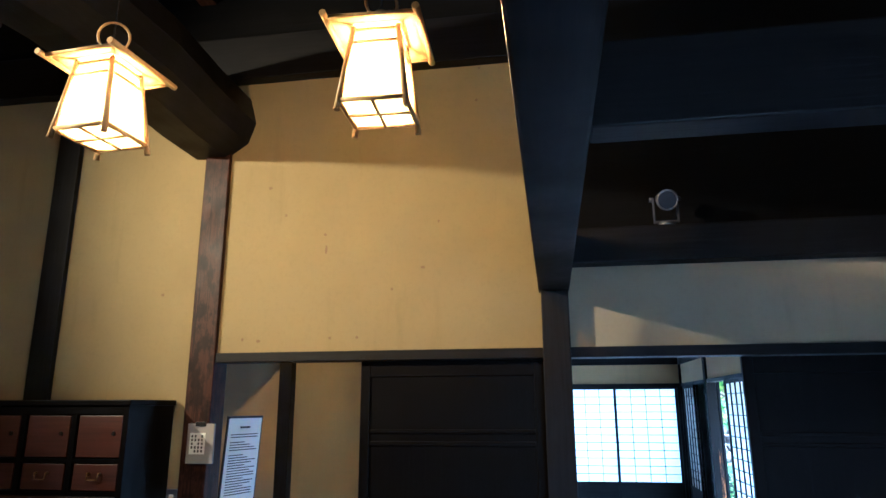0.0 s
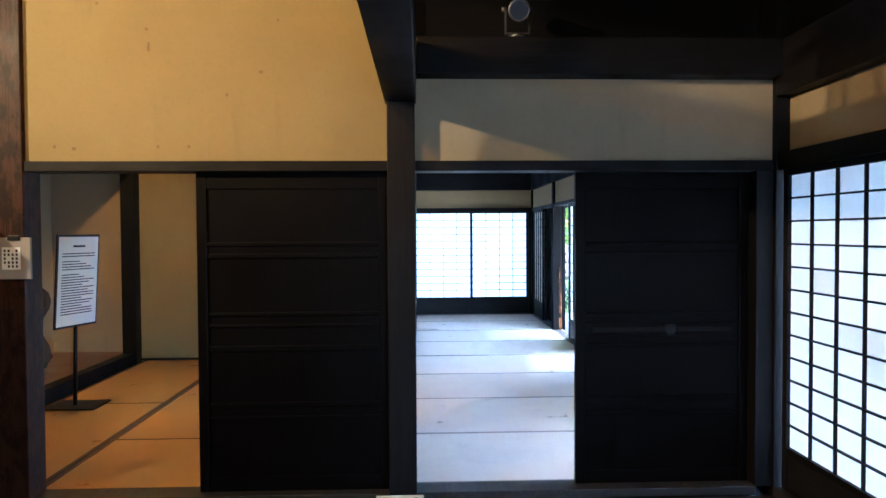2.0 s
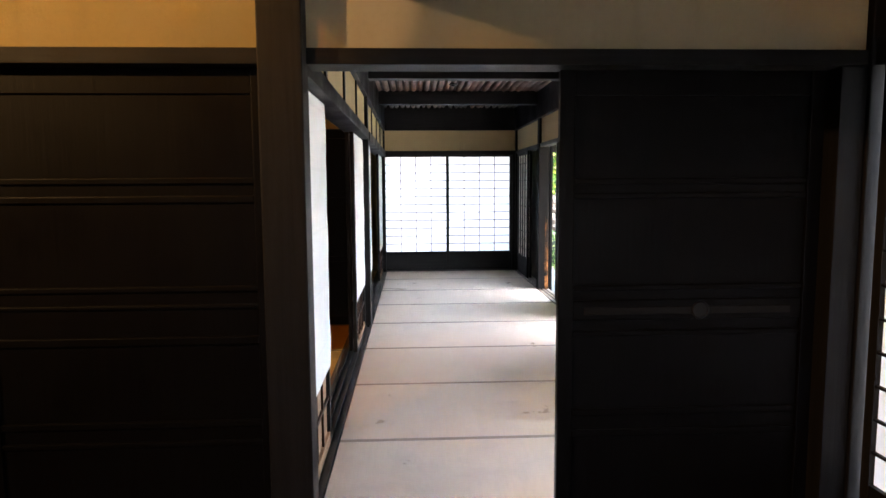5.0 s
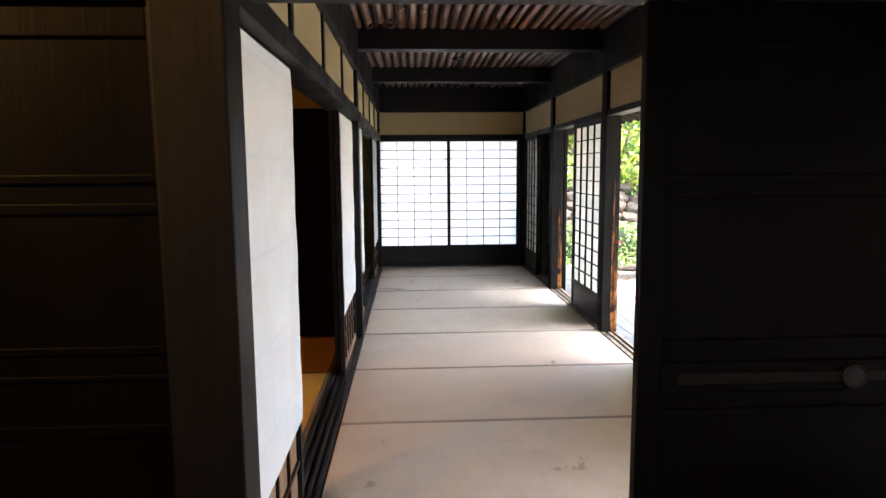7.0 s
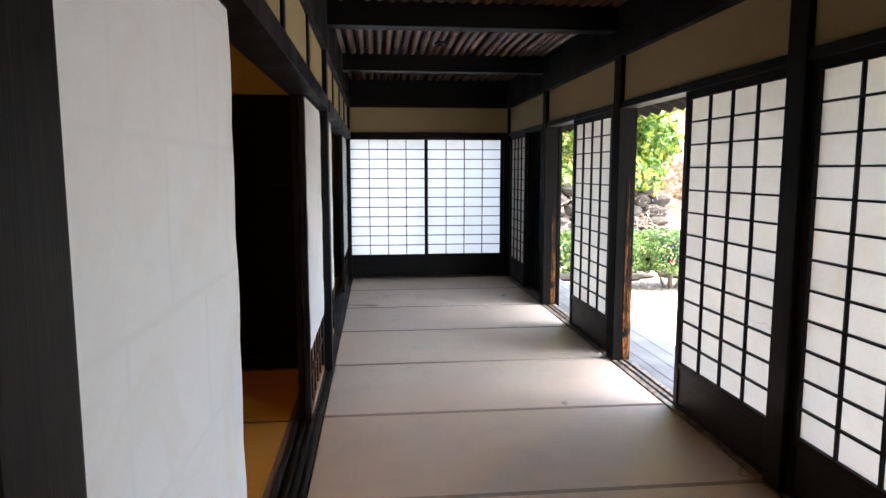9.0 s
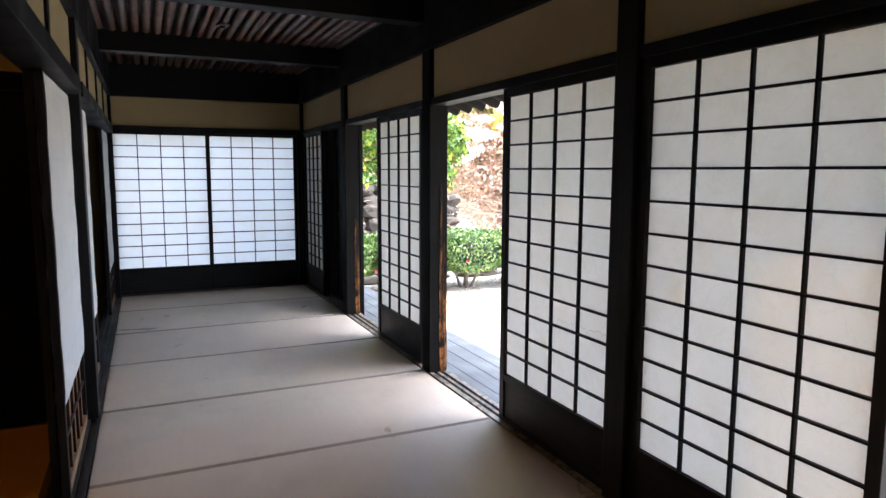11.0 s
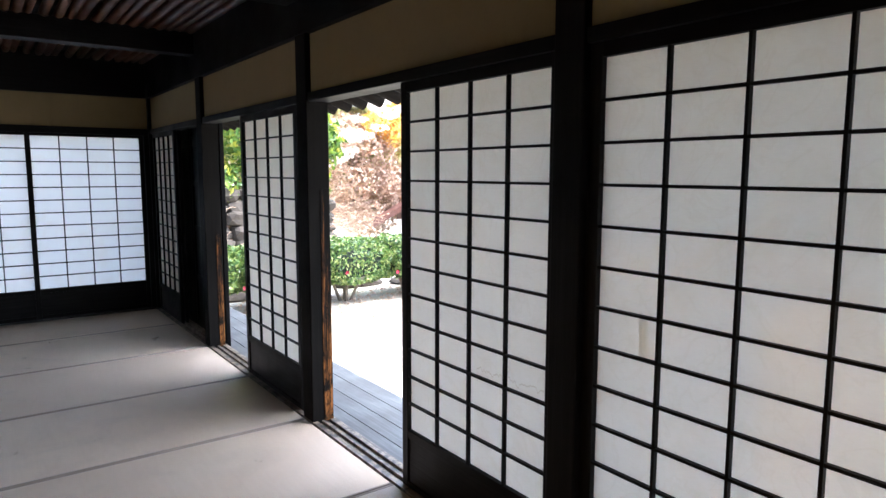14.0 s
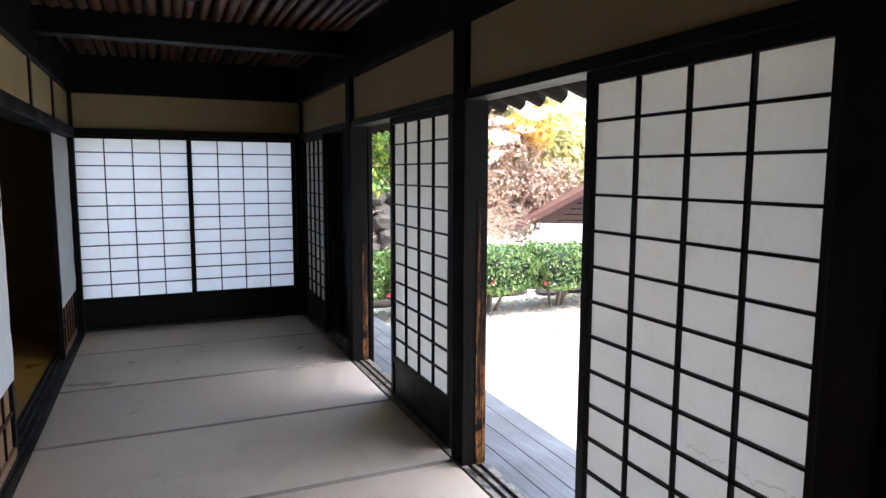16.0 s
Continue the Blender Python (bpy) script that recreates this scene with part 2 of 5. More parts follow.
ROOF_RUST = plain("red_brown_roof", (0.12, 0.045, 0.032), 0.6, 0, 0.4, 3.0)
BARK = wood("grey_brown_bark", (0.12, 0.09, 0.065), (0.3, 0.24, 0.18), "z", 0.9, None, 0.8)
TWIG = plain("dry_pale_twig", (0.52, 0.36, 0.25), 0.9, 0, 0.4, 4.0)
CAMELLIA = leafy("camellia_leaf", [(0.025, 0.07, 0.015), (0.07, 0.15, 0.03), (0.16, 0.24, 0.05), (0.36, 0.4, 0.14)], 0.3, 0.25)
CITRUS = leafy("yellow_green_leaf", [(0.04, 0.1, 0.015), (0.1, 0.2, 0.03), (0.22, 0.32, 0.045), (0.5, 0.45, 0.05)])
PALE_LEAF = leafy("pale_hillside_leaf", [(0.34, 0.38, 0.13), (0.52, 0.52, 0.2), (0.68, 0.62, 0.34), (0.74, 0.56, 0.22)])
DRY_LEAF = leafy("dry_pink_brown_leaf", [(0.46, 0.3, 0.2), (0.6, 0.43, 0.31), (0.74, 0.58, 0.46)])
MAPLE = leafy("red_maple_leaf", [(0.6, 0.2, 0.18), (0.72, 0.32, 0.28), (0.75, 0.45, 0.25)], 0.6, 0.5)
# dark green standing for the shade deep inside a crown
LEAF_SHADE = plain("painted_leaf_shade", (0.012, 0.024, 0.01), 0.8, 0, 0.5, 9.0)
STAIN = paper("tide_marked_paper", (0.74, 0.68, 0.58), 0.8)
ORANGE_LEAF = leafy("orange_autumn_leaf", [(0.75, 0.35, 0.06), (0.8, 0.5, 0.12), (0.7, 0.55, 0.2)], 0.6, 0.4)
MOSS = leafy("garden_moss", [(0.1, 0.13, 0.03), (0.2, 0.24, 0.06), (0.32, 0.32, 0.12)], 0.9, 0.2)
PLUME = leafy("pampas_plume", [(0.7, 0.58, 0.5), (0.85, 0.8, 0.74)], 0.8, 0.4)
PETAL = leafy("camellia_petal", [(0.35, 0.01, 0.04), (0.45, 0.03, 0.07)])


def ground_material():
    k = Nodes("pale_sandy_ground", 0.95, 0, 0.2)
    grit, patch, far = k.noise(30, 6, 0.75), k.noise(0.55, 6, 0.65, None, 0.6), k.noise(2.5, 5, 0.7)
    col = k.mix((0.5, 0.46, 0.39), (0.36, 0.32, 0.26), grit)
    col = k.mix(col, (0.2, 0.24, 0.08), k.ramp(patch, (0.55, (0, 0, 0)), (0.68, (0.75, 0.75, 0.75))))
    col = k.mix(col, (0.32, 0.27, 0.19), k.ramp(far, (0.58, (0, 0, 0)), (0.75, (0.6, 0.6, 0.6))))
    k.bump(grit, 0.5, 0.02)
    return k.done(col)


GROUND = ground_material()


# ---- building helpers ----
def box(bm, x0, x1, y0, y1, z0, z1, bevel=0.0):
    vs = [bm.verts.new((x, y, z)) for x in (x0, x1) for y in (y0, y1) for z in (z0, z1)]
    fs = [bm.faces.new([vs[i] for i in q]) for q in ((0, 1, 3, 2), (4, 6, 7, 5), (0, 4, 5, 1), (2, 3, 7, 6), (0, 2, 6, 4), (1, 5, 7, 3))]
    if bevel:
        edges = list({e for f in fs for e in f.edges})
        bmesh.ops.bevel(bm, geom=edges, offset=bevel, segments=2, profile=0.6, affect="EDGES")
    return bm


def rod(bm, a, b, r0, r1=None, sides=10, caps=True):
    """A tapered round bar from a to b."""
    a, b, r1 = Vector(a), Vector(b), r0 if r1 is None else r1
    d = (b - a).normalized()
    u = d.orthogonal().normalized()
    v = d.cross(u)
    rings = [[bm.verts.new(p + r * (math.cos(2 * math.pi * i / sides) * u + math.sin(2 * math.pi * i / sides) * v)) for i in range(sides)] for p, r in ((a, r0), (b, r1))]
    for i in range(sides):
        f = bm.faces.new((rings[0][i], rings[0][(i + 1) % sides], rings[1][(i + 1) % sides], rings[1][i]))
        f.smooth = True
    if caps:
        bm.faces.new(rings[0][::-1])
        bm.faces.new(rings[1])
    return bm


def ring(bm, centre, axis, big, small, n=20, m=8):
    q = Vector(axis).to_track_quat("Z", "Y")
    vs = []
    for i in range(n):
        t = 2 * math.pi * i / n
        for j in range(m):
            s = 2 * math.pi * j / m
            p = Vector(((big + small * math.cos(s)) * math.cos(t), (big + small * math.cos(s)) * math.sin(t), small * math.sin(s)))
            vs.append(bm.verts.new(Vector(centre) + q @ p))
    for i in range(n):
        for j in range(m):
            f = bm.faces.new((vs[i * m + j], vs[((i + 1) % n) * m + j], vs[((i + 1) % n) * m + (j + 1) % m], vs[i * m + (j + 1) % m]))
            f.smooth = True
    return bm


def mesh_of(bm, material):
    bmesh.ops.recalc_face_normals(bm, faces=bm.faces)
    me = bpy.data.meshes.new("mesh")
    bm.to_mesh(me)
    bm.free()
    me.materials.append(material)
    return me


def part(name, bm, material, parent=None, label=""):
    ob = new(name, bm if isinstance(bm, bpy.types.Mesh) else mesh_of(bm, material))
    if parent is not None:
        ob.parent = parent
    return tagged(ob, label)


def thing(name, at, label, category, group="", kind="", rz=0.0):
    ob = new(name)
    ob.empty_display_size = 0.1
    ob.matrix_world = pose(*at, 0, 0, rz)
    return tagged(ob, label, category, group, kind)


def slab(name, dims, material, label, category, bevel=0.004, kind="structure"):
    """A single box-shaped piece of the setting, its origin at its base."""
    x0, x1, y0, y1, z0, z1 = dims
    cx, cy = (x0 + x1) / 2, (y0 + y1) / 2
    ob = part(name, box(bmesh.new(), x0 - cx, x1 - cx, y0 - cy, y1 - cy, 0, z1 - z0, bevel), material)
    ob.location = (cx, cy, z0)
    return tagged(ob, label, category, "", kind)


def soup(name, verts, faces, material, smooth=False):
    me = bpy.data.meshes.new(name)
    me.from_pydata([tuple(v) for v in verts], [], [tuple(f) for f in faces])
    me.materials.append(material)
    if smooth:
        me.shade_smooth()
    return me


rng = np.random.default_rng(5)


def leaves(centres, normals, size, spread=0.7):
    """Pointed folded leaves at the centres, turned roughly to the normals: 4 triangles each."""
    n = len(centres)
    nor = normals + rng.normal(0, spread, (n, 3))
    nor /= np.linalg.norm(nor, axis=1)[:, None] + 1e-9
    a = np.cross(nor, rng.normal(0, 1, (n, 3)))
    a /= np.linalg.norm(a, axis=1)[:, None] + 1e-9
    b = np.cross(nor, a)
    s = (size * rng.uniform(0.6, 1.3, n))[:, None]
    v = np.stack([centres - a * s, centres + b * s * 0.45 + nor * s * 0.12, centres + a * s, centres - b * s * 0.45 + nor * s * 0.12], 1).reshape(-1, 3)
    i = np.arange(n)[:, None] * 4
    f = np.concatenate([i + np.array([[0, 1, 2]]), i + np.array([[0, 2, 3]])])
    return v, f


# ---- setting: the front room with the door wall ----
def plank_floor(name, x0, x1, y0, y1, z, width, material, label, along="x"):
    """A boarded floor, board by board, over a dark underlay."""
    base = slab(name, (x0, x1, y0, y1, z - 0.16, z - 0.03), BLACK_X, label, "floor", 0)
    n = round(((y1 - y0) if along == "x" else (x1 - x0)) / width)
    w = ((y1 - y0) if along == "x" else (x1 - x0)) / n - 0.004
    lx, ly = (x1 - x0, w) if along == "x" else (w, y1 - y0)
    me = mesh_of(box(bmesh.new(), -lx / 2, lx / 2, -ly / 2, ly / 2, 0, 0.032, 0.003), material)
    for i in range(n):
        p = part("floorboard", me, material, base)
        c = (i + 0.5) / n
        p.location = (0, (c - 0.5) * (y1 - y0), 0.128) if along == "x" else ((c - 0.5) * (x1 - x0), 0, 0.128)
    return base


plank_floor("floor_front_room", -4.2, 2.86, -3.0, 4.17, -0.04, 0.3, FLOORBOARD, "dark polished floorboards of the front room")

# posts of the door wall
slab("post", (-1.36, -1.2, 4.17, 4.33, -0.04, 3.02), RED_POST, "reddish brown square timber post", "post", 0.006)
slab("post", (0.678, 0.822, 4.1, 4.225, -0.04, 2.072), BLACK_Z, "dark square timber post carrying a beam", "post", 0.006)
slab("door_jamb", (0.6, 0.69, 4.285, 4.33, -0.04, 1.72), BLACK_Z, "dark timber door jamb", "jamb")
slab("post", (2.752, 2.828, 4.17, 4.325, -0.04, 4.4), BLACK_Z, "dark timber corner post between screens", "post", 0.006)
slab("door_jamb", (2.655, 2.75, 4.18, 4.325, 0.008, 1.718), BLACK_Z, "dark timber door jamb", "jamb")
slab("wall_corner", (2.83, 2.9, 4.172, 4.32, -0.19, 4.4), DARK_BOARD, "black boarding in the corner", "wall", 0)
slab("wall_door_top", (-4.2, 0.83, 4.37, 4.45, 3.3, 4.4), DARK_BOARD, "black boarding under the roof", "wall", 0)
slab("post", (-2.41, -2.25, 4.165, 4.3, -0.04, 3.48), BLACK_Z, "dark timber post set in ochre plaster", "post", 0.006)

# plaster above the openings and beside the chest
slab("wall_door_upper", (-1.2, 0.678, 4.2, 4.29, 1.776, 3.48), OCHRE, "ochre clay plaster wall above sliding doors", "wall", 0)
slab("wall_door_upper", (0.822, 2.75, 4.2, 4.29, 1.776, 2.207), GREY_PLASTER, "buff clay plaster panel above the doorway", "wall", 0)
slab("wall_door_left", (-2.25, -1.36, 4.2, 4.29, -0.04, 3.48), OCHRE, "ochre clay plaster wall behind the chest", "wall", 0)
slab("wall_door_left", (-4.2, -2.41, 4.2, 4.29, -0.04, 3.48), OCHRE, "ochre clay plaster wall with dark post", "wall", 0)
slab("lintel", (-1.2, 0.678, 4.18, 4.325, 1.72, 1.774), BLACK_X, "dark timber lintel grooved for sliding doors", "lintel")
slab("lintel", (0.822, 2.75, 4.18, 4.325, 1.72, 1.774), BLACK_X, "dark timber lintel over the doorway", "lintel")
slab("door_sill", (-1.2, 0.678, 4.18, 4.325, -0.04, 0.006), SILL_DARK, "dark timber sill with door grooves", "sill")
slab("door_sill", (0.822, 2.66, 4.18, 4.325, -0.04, 0.006), SILL_DARK, "dark timber sill with door grooves", "sill")
slab("ceiling_beam", (-4.2, 0.66, 4.12, 4.36, 3.482, 3.78), BLACK_X, "sooted timber beam along the top of the wall", "beam", 0.01)
slab("ceiling_beam", (0.832, 2.86, 4.1, 4.36, 2.21, 2.404), BLACK_X, "sooted timber beam above the plaster panel", "beam", 0.01)
# board added across the open loft, its black painted for the shade there
slab("wall_loft", (0.822, 2.86, 4.362, 4.42, 2.3, 4.4), DARK_BOARD, "near-black board standing in for the loft's deep shade", "wall", 0)

# big beams over the front room
slab("ceiling_beam", (0.665, 0.83, -3.0, 4.3, 2.074, 2.38), BLACK_Y, "square timber beam running over the front room", "beam", 0.008)
slab("ceiling_beam", (0.832, 2.8, 2.04, 2.14, 2.085, 2.3), BLACK_X, "slender timber cross beam under the dark roof", "beam", 0.006)


def hewn_log():
    bm = bmesh.new()
    prof = [(-0.21, -0.1), (-0.14, -0.235), (0.07, -0.24), (0.2, -0.15), (0.245, -0.02), (0.2, 0.15), (0.08, 0.26), (-0.1, 0.26), (-0.22, 0.1)]
    rows = []
    for i in range(15):
        y = 4.34 - i * 0.52
        s, dx, dz = 1 + 0.05 * math.sin(i * 1.7), 0.03 * math.sin(i * 0.8), 0.04 * math.sin(i * 0.5 + 1) - 0.03
        if i < 2:
            s, dx, dz = 1, 0, 0
        rows.append([bm.verts.new((px * s + dx, y, pz * s + dz)) for px, pz in prof])
    for a, b in zip(rows, rows[1:]):
        for k in range(len(prof)):
            bm.faces.new((a[k], a[(k + 1) % len(prof)], b[(k + 1) % len(prof)], b[k]))
    bm.faces.new(rows[0])
    bm.faces.new(rows[-1])
    ob = part("log_beam", bm, BLACK_Y)
    ob.location = (-1.3, 0, 3.225)
    tagged(ob, "thick hewn log beam blackened with soot", "beam", "", "structure")


hewn_log()

# dark roof space
roof = slab("ceiling_front_room", (-4.3, 2.95, -3.1, 4.6, 4.4, 4.5), DARK_BOARD, "near-black roof boarding", "ceiling", 0)
for i in range(9):
    slab("rafter", (-4.2 + i * 0.86, -4.08 + i * 0.86, -3.0, 4.5, 4.22, 4.398), BAMBOO, "smoke-dark roof rafter", "rafter", 0.01)
slab("wall_front_left", (-4.32, -4.2, -3.1, 4.36, -0.2, 4.4), OCHRE, "ochre clay plaster wall", "wall", 0)
# the gap in this unseen wall is added to let blue daylight in
slab("wall_front_back", (-4.2, 1.5, -3.1, -3.0, -0.2, 4.4), OCHRE, "ochre clay plaster wall", "wall", 0)
slab("wall_front_back", (2.3, 2.86, -3.1, -3.0, -0.2, 4.4), OCHRE, "ochre clay plaster wall", "wall", 0)
slab("wall_front_back", (1.5, 2.3, -3.1, -3.0, 2.0, 4.4), OCHRE, "ochre clay plaster wall above an added daylight opening", "wall", 0)

# right wall of the front room, above and beside its screens
slab("wall_front_right", (2.83, 2.9, -3.0, 4.17, 1.815, 2.11), GREY_PLASTER, "buff clay plaster band above paper screens", "wall", 0)
slab("lintel", (2.765, 2.9, -3.0, 4.17, 1.72, 1.813), BLACK_Y, "dark timber lintel over paper screens", "lintel")
slab("ceiling_beam", (2.75, 2.93, -3.0, 4.17, 2.112, 2.4), BLACK_Y, "dark timber wall beam", "beam", 0.006)
slab("wall_front_right", (2.83, 2.9, -3.0, 4.17, 2.402, 4.4), DARK_BOARD, "black boarding under the roof", "wall", 0)
slab("door_sill", (2.75, 2.9, -3.0, 4.17, -0.04, 0.01), SILL_DARK, "dark timber sill under paper screens", "sill")
slab("wall_front_right", (2.8, 2.9, -3.0, 0.66, 0.012, 1.718), OCHRE, "ochre clay plaster wall", "wall", 0)

# ---- setting: the matted corridor ----
X0, X1, YN, YF = 0.78, 2.73, 4.33, 11.76
mat_base = slab("floor_corridor", (0.6, 2.9, 4.17, 12.0, -0.2, -0.05), BLACK_X, "corridor floor laid with faded rush mats", "floor", 0)


def mat_piece(lx, ly, surface, edge, edge_w, cloth_sides):
    """A rush mat and its bindings along two sides, origin at its centre on the floor."""
    bm = bmesh.new()
    box(bm, -lx / 2, lx / 2, -ly / 2, ly / 2, 0, 0.048, 0.006)
    me = mesh_of(bm, surface)
    b2 = bmesh.new()
    if cloth_sides == "y":
        for s in (-1, 1):
            y = s * (ly / 2 - edge_w / 2)
            box(b2, -lx / 2 + 0.002, lx / 2 - 0.002, y - edge_w / 2, y + edge_w / 2, 0.01, 0.0505, 0.002)
    else:
        for s in (-1, 1):
            x = s * (lx / 2 - edge_w / 2)
            box(b2, x - edge_w / 2, x + edge_w / 2, -ly / 2 + 0.002, ly / 2 - 0.002, 0.01, 0.0505, 0.002)
    return me, mesh_of(b2, edge)


SEAM0, PITCH = 5.225, 0.952
mat_me, edge_me = mat_piece(X1 - X0 - 0.004, PITCH - 0.008, TATAMI, MAT_EDGE, 0.012, "y")
first_me, first_edge = mat_piece(X1 - X0 - 0.004, SEAM0 - YN - 0.005, TATAMI, MAT_EDGE, 0.012, "y")
ends = [YN, SEAM0] + [SEAM0 + PITCH * i for i in range(1, 7)]
for a, b in zip(ends, ends[1:]):
    m = part("tatami_mat", first_me if a == YN else mat_me, TATAMI, mat_base)
    m.location = ((X0 + X1) / 2 - 1.75, (a + b) / 2 - 8.085, 0.15 + random.uniform(-0.001, 0.002))
    part("binding", first_edge if a == YN else edge_me, MAT_EDGE, m)
last_me, last_edge = mat_piece(X1 - X0 - 0.004, YF - ends[-1] - 0.005, TATAMI, MAT_EDGE, 0.012, "y")
m = part("tatami_mat", last_me, TATAMI, mat_base)
m.location = ((X0 + X1) / 2 - 1.75, (ends[-1] + YF) / 2 - 8.085, 0.15)
part("binding", last_edge, MAT_EDGE, m)


def grooved_sill(name, x0, x1, y0, y1, grooves, material, label):
    bm = bmesh.new()
    xs = [x0]
    for g0, g1 in grooves:
        xs += [g0, g1]
    xs.append(x1)
    for i in range(len(xs) - 1):
        z = -0.012 if i % 2 else 0.004
        box(bm, xs[i], xs[i + 1], y0, y1, -0.19, z)
    ob = part(name, bm, material)
    return tagged(ob, label, "sill", "", "structure")


grooved_sill("sill_right", 2.735, 2.87, 4.33, 11.76, [(2.765, 2.79), (2.81, 2.835)], SILL_WOOD, "rubbed timber sill with two sliding grooves")
grooved_sill("sill_left", 0.63, 0.776, 4.33, 11.76, [(0.655, 0.68), (0.695, 0.72), (0.735, 0.76)], SILL_DARK, "dark timber sill with sliding grooves")

POSTS_R = ((6.06, 6.18), (7.99, 8.12), (9.935, 10.065), (11.76, 11.88))
for i, (a, b) in enumerate(POSTS_R):
    slab("post", (2.735, 2.862, a, b, -0.19, 2.112), WORN_POST if 0 < i < 3 else BLACK_Z, "weathered dark post with rubbed golden grain" if i == 1 else "dark timber post between garden screens", "post", 0.005)
slab("door_jamb", (2.79, 2.86, 10.067, 10.2, -0.012, 1.76), BLACK_Z, "dark timber jamb beside a post", "jamb")
slab("trim", (2.805, 2.856, 7.986, 7.989, 0.0, 1.3), WORN_FACE, "rubbed golden-brown edge of a post", "trim", 0)
slab("trim", (2.815, 2.856, 9.931, 9.934, 0.0, 0.9), WORN_FACE, "rubbed brown edge of a post", "trim", 0)
for a, b in ((7.98, 8.1), (11.76, 11.88)):
    slab("post", (0.655, 0.775, a, b, -0.19, 2.112), BLACK_Z, "dark timber post between white screens", "post", 0.005)

bays_r = ((4.325, 6.06), (6.18, 7.99), (8.12, 9.935), (10.065, 11.76))
for a, b in bays_r:
    slab("lintel", (2.745, 2.862, a, b, 1.762, 1.808), BLACK_Y, "dark timber lintel with a sliding groove", "lintel")
    slab("wall_right", (2.765, 2.84, a, b, 1.81, 2.108), CORRIDOR_PLASTER, "ochre clay plaster panel above garden screens", "wall", 0)
bays_l = ((4.335, 7.98), (8.1, 11.76))
for a, b in bays_l:
    slab("lintel", (0.64, 0.785, a, b, 1.728, 1.808), BLACK_Y, "dark timber lintel with sliding grooves", "lintel")
    slab("wall_left", (0.68, 0.745, a, b, 1.81, 2.108), CORRIDOR_PLASTER, "ochre clay plaster panel above white screens", "wall", 0)
for y in (5.25, 6.15, 7.06, 9.0, 9.93, 10.85):
    slab("strut", (0.672, 0.757, y - 0.03, y + 0.03, 1.808, 2.11), BLACK_Z, "slim dark strut dividing plaster panels", "strut", 0.003)
slab("wall_plate", (0.64, 0.78, 4.3, 11.9, 2.112, 2.5), BLACK_Y, "dark timber wall plate", "beam", 0.006)
slab("wall_plate", (2.73, 2.88, 4.36, 11.9, 2.112, 2.5), BLACK_Y, "dark timber wall plate", "beam", 0.006)
for y in (6.13, 8.14, 10.09):
    slab("ceiling_beam", (0.78, 2.73, y - 0.07, y + 0.07, 2.285, 2.448), BLACK_X, "dark timber beam across the corridor ceiling", "beam", 0.006)
slab("wall_far_beam", (0.78, 2.73, 11.78, 11.92, 2.112, 2.5), BLACK_X, "dark timber beam over the end screens", "beam", 0.006)
slab("wall_far", (0.775, 2.735, 11.82, 11.88, 1.812, 2.11), CORRIDOR_PLASTER, "ochre clay plaster panel over the end screens", "wall", 0)
slab("lintel", (0.775, 2.735, 11.78, 11.9, 1.745, 1.81), BLACK_X, "dark timber lintel over the end screens", "lintel")
slab("door_sill", (0.775, 2.735, 11.762, 11.9, -0.19, 0.012), SILL_DARK, "dark timber sill under the end screens", "sill")
slab("wall_corridor_back", (0.83, 2.66, 4.295, 4.335, 1.81, 2.45), OCHRE, "ochre clay plaster over the doorway", "wall", 0)


def bamboo_ceiling():
    bm = bmesh.new()
    x = 0.76
    while x < 2.78:
        r = random.uniform(0.026, 0.034)
        x += r
        y = 4.45
        wob = random.uniform(-0.02, 0.02)
        while y < 11.9:
            l = random.uniform(0.3, 0.5)
            y2 = min(11.9, y + l)
            rod(bm, (x + wob * (y - 8) / 4, y, 2.465), (x + wob * (y2 - 8) / 4, y2 - 0.008, 2.465), r, r * 0.97, 8, False)
            rod(bm, (x + wob * (y2 - 8) / 4, y2 - 0.008, 2.465), (x + wob * (y2 - 8) / 4, y2, 2.465), r * 1.1, r * 1.06, 8, False)
            y = y2
        x += r + random.uniform(0.012, 0.026)
    ob = part("ceiling_corridor", bm, BAMBOO)
    tagged(ob, "ceiling of smoke-browned bamboo poles", "ceiling", "", "structure")
    slab("ceiling_backing", (0.6, 2.95, 4.43, 11.95, 2.505, 2.55), BLACK_Y, "dark boards above the bamboo ceiling", "ceiling", 0)


bamboo_ceiling()


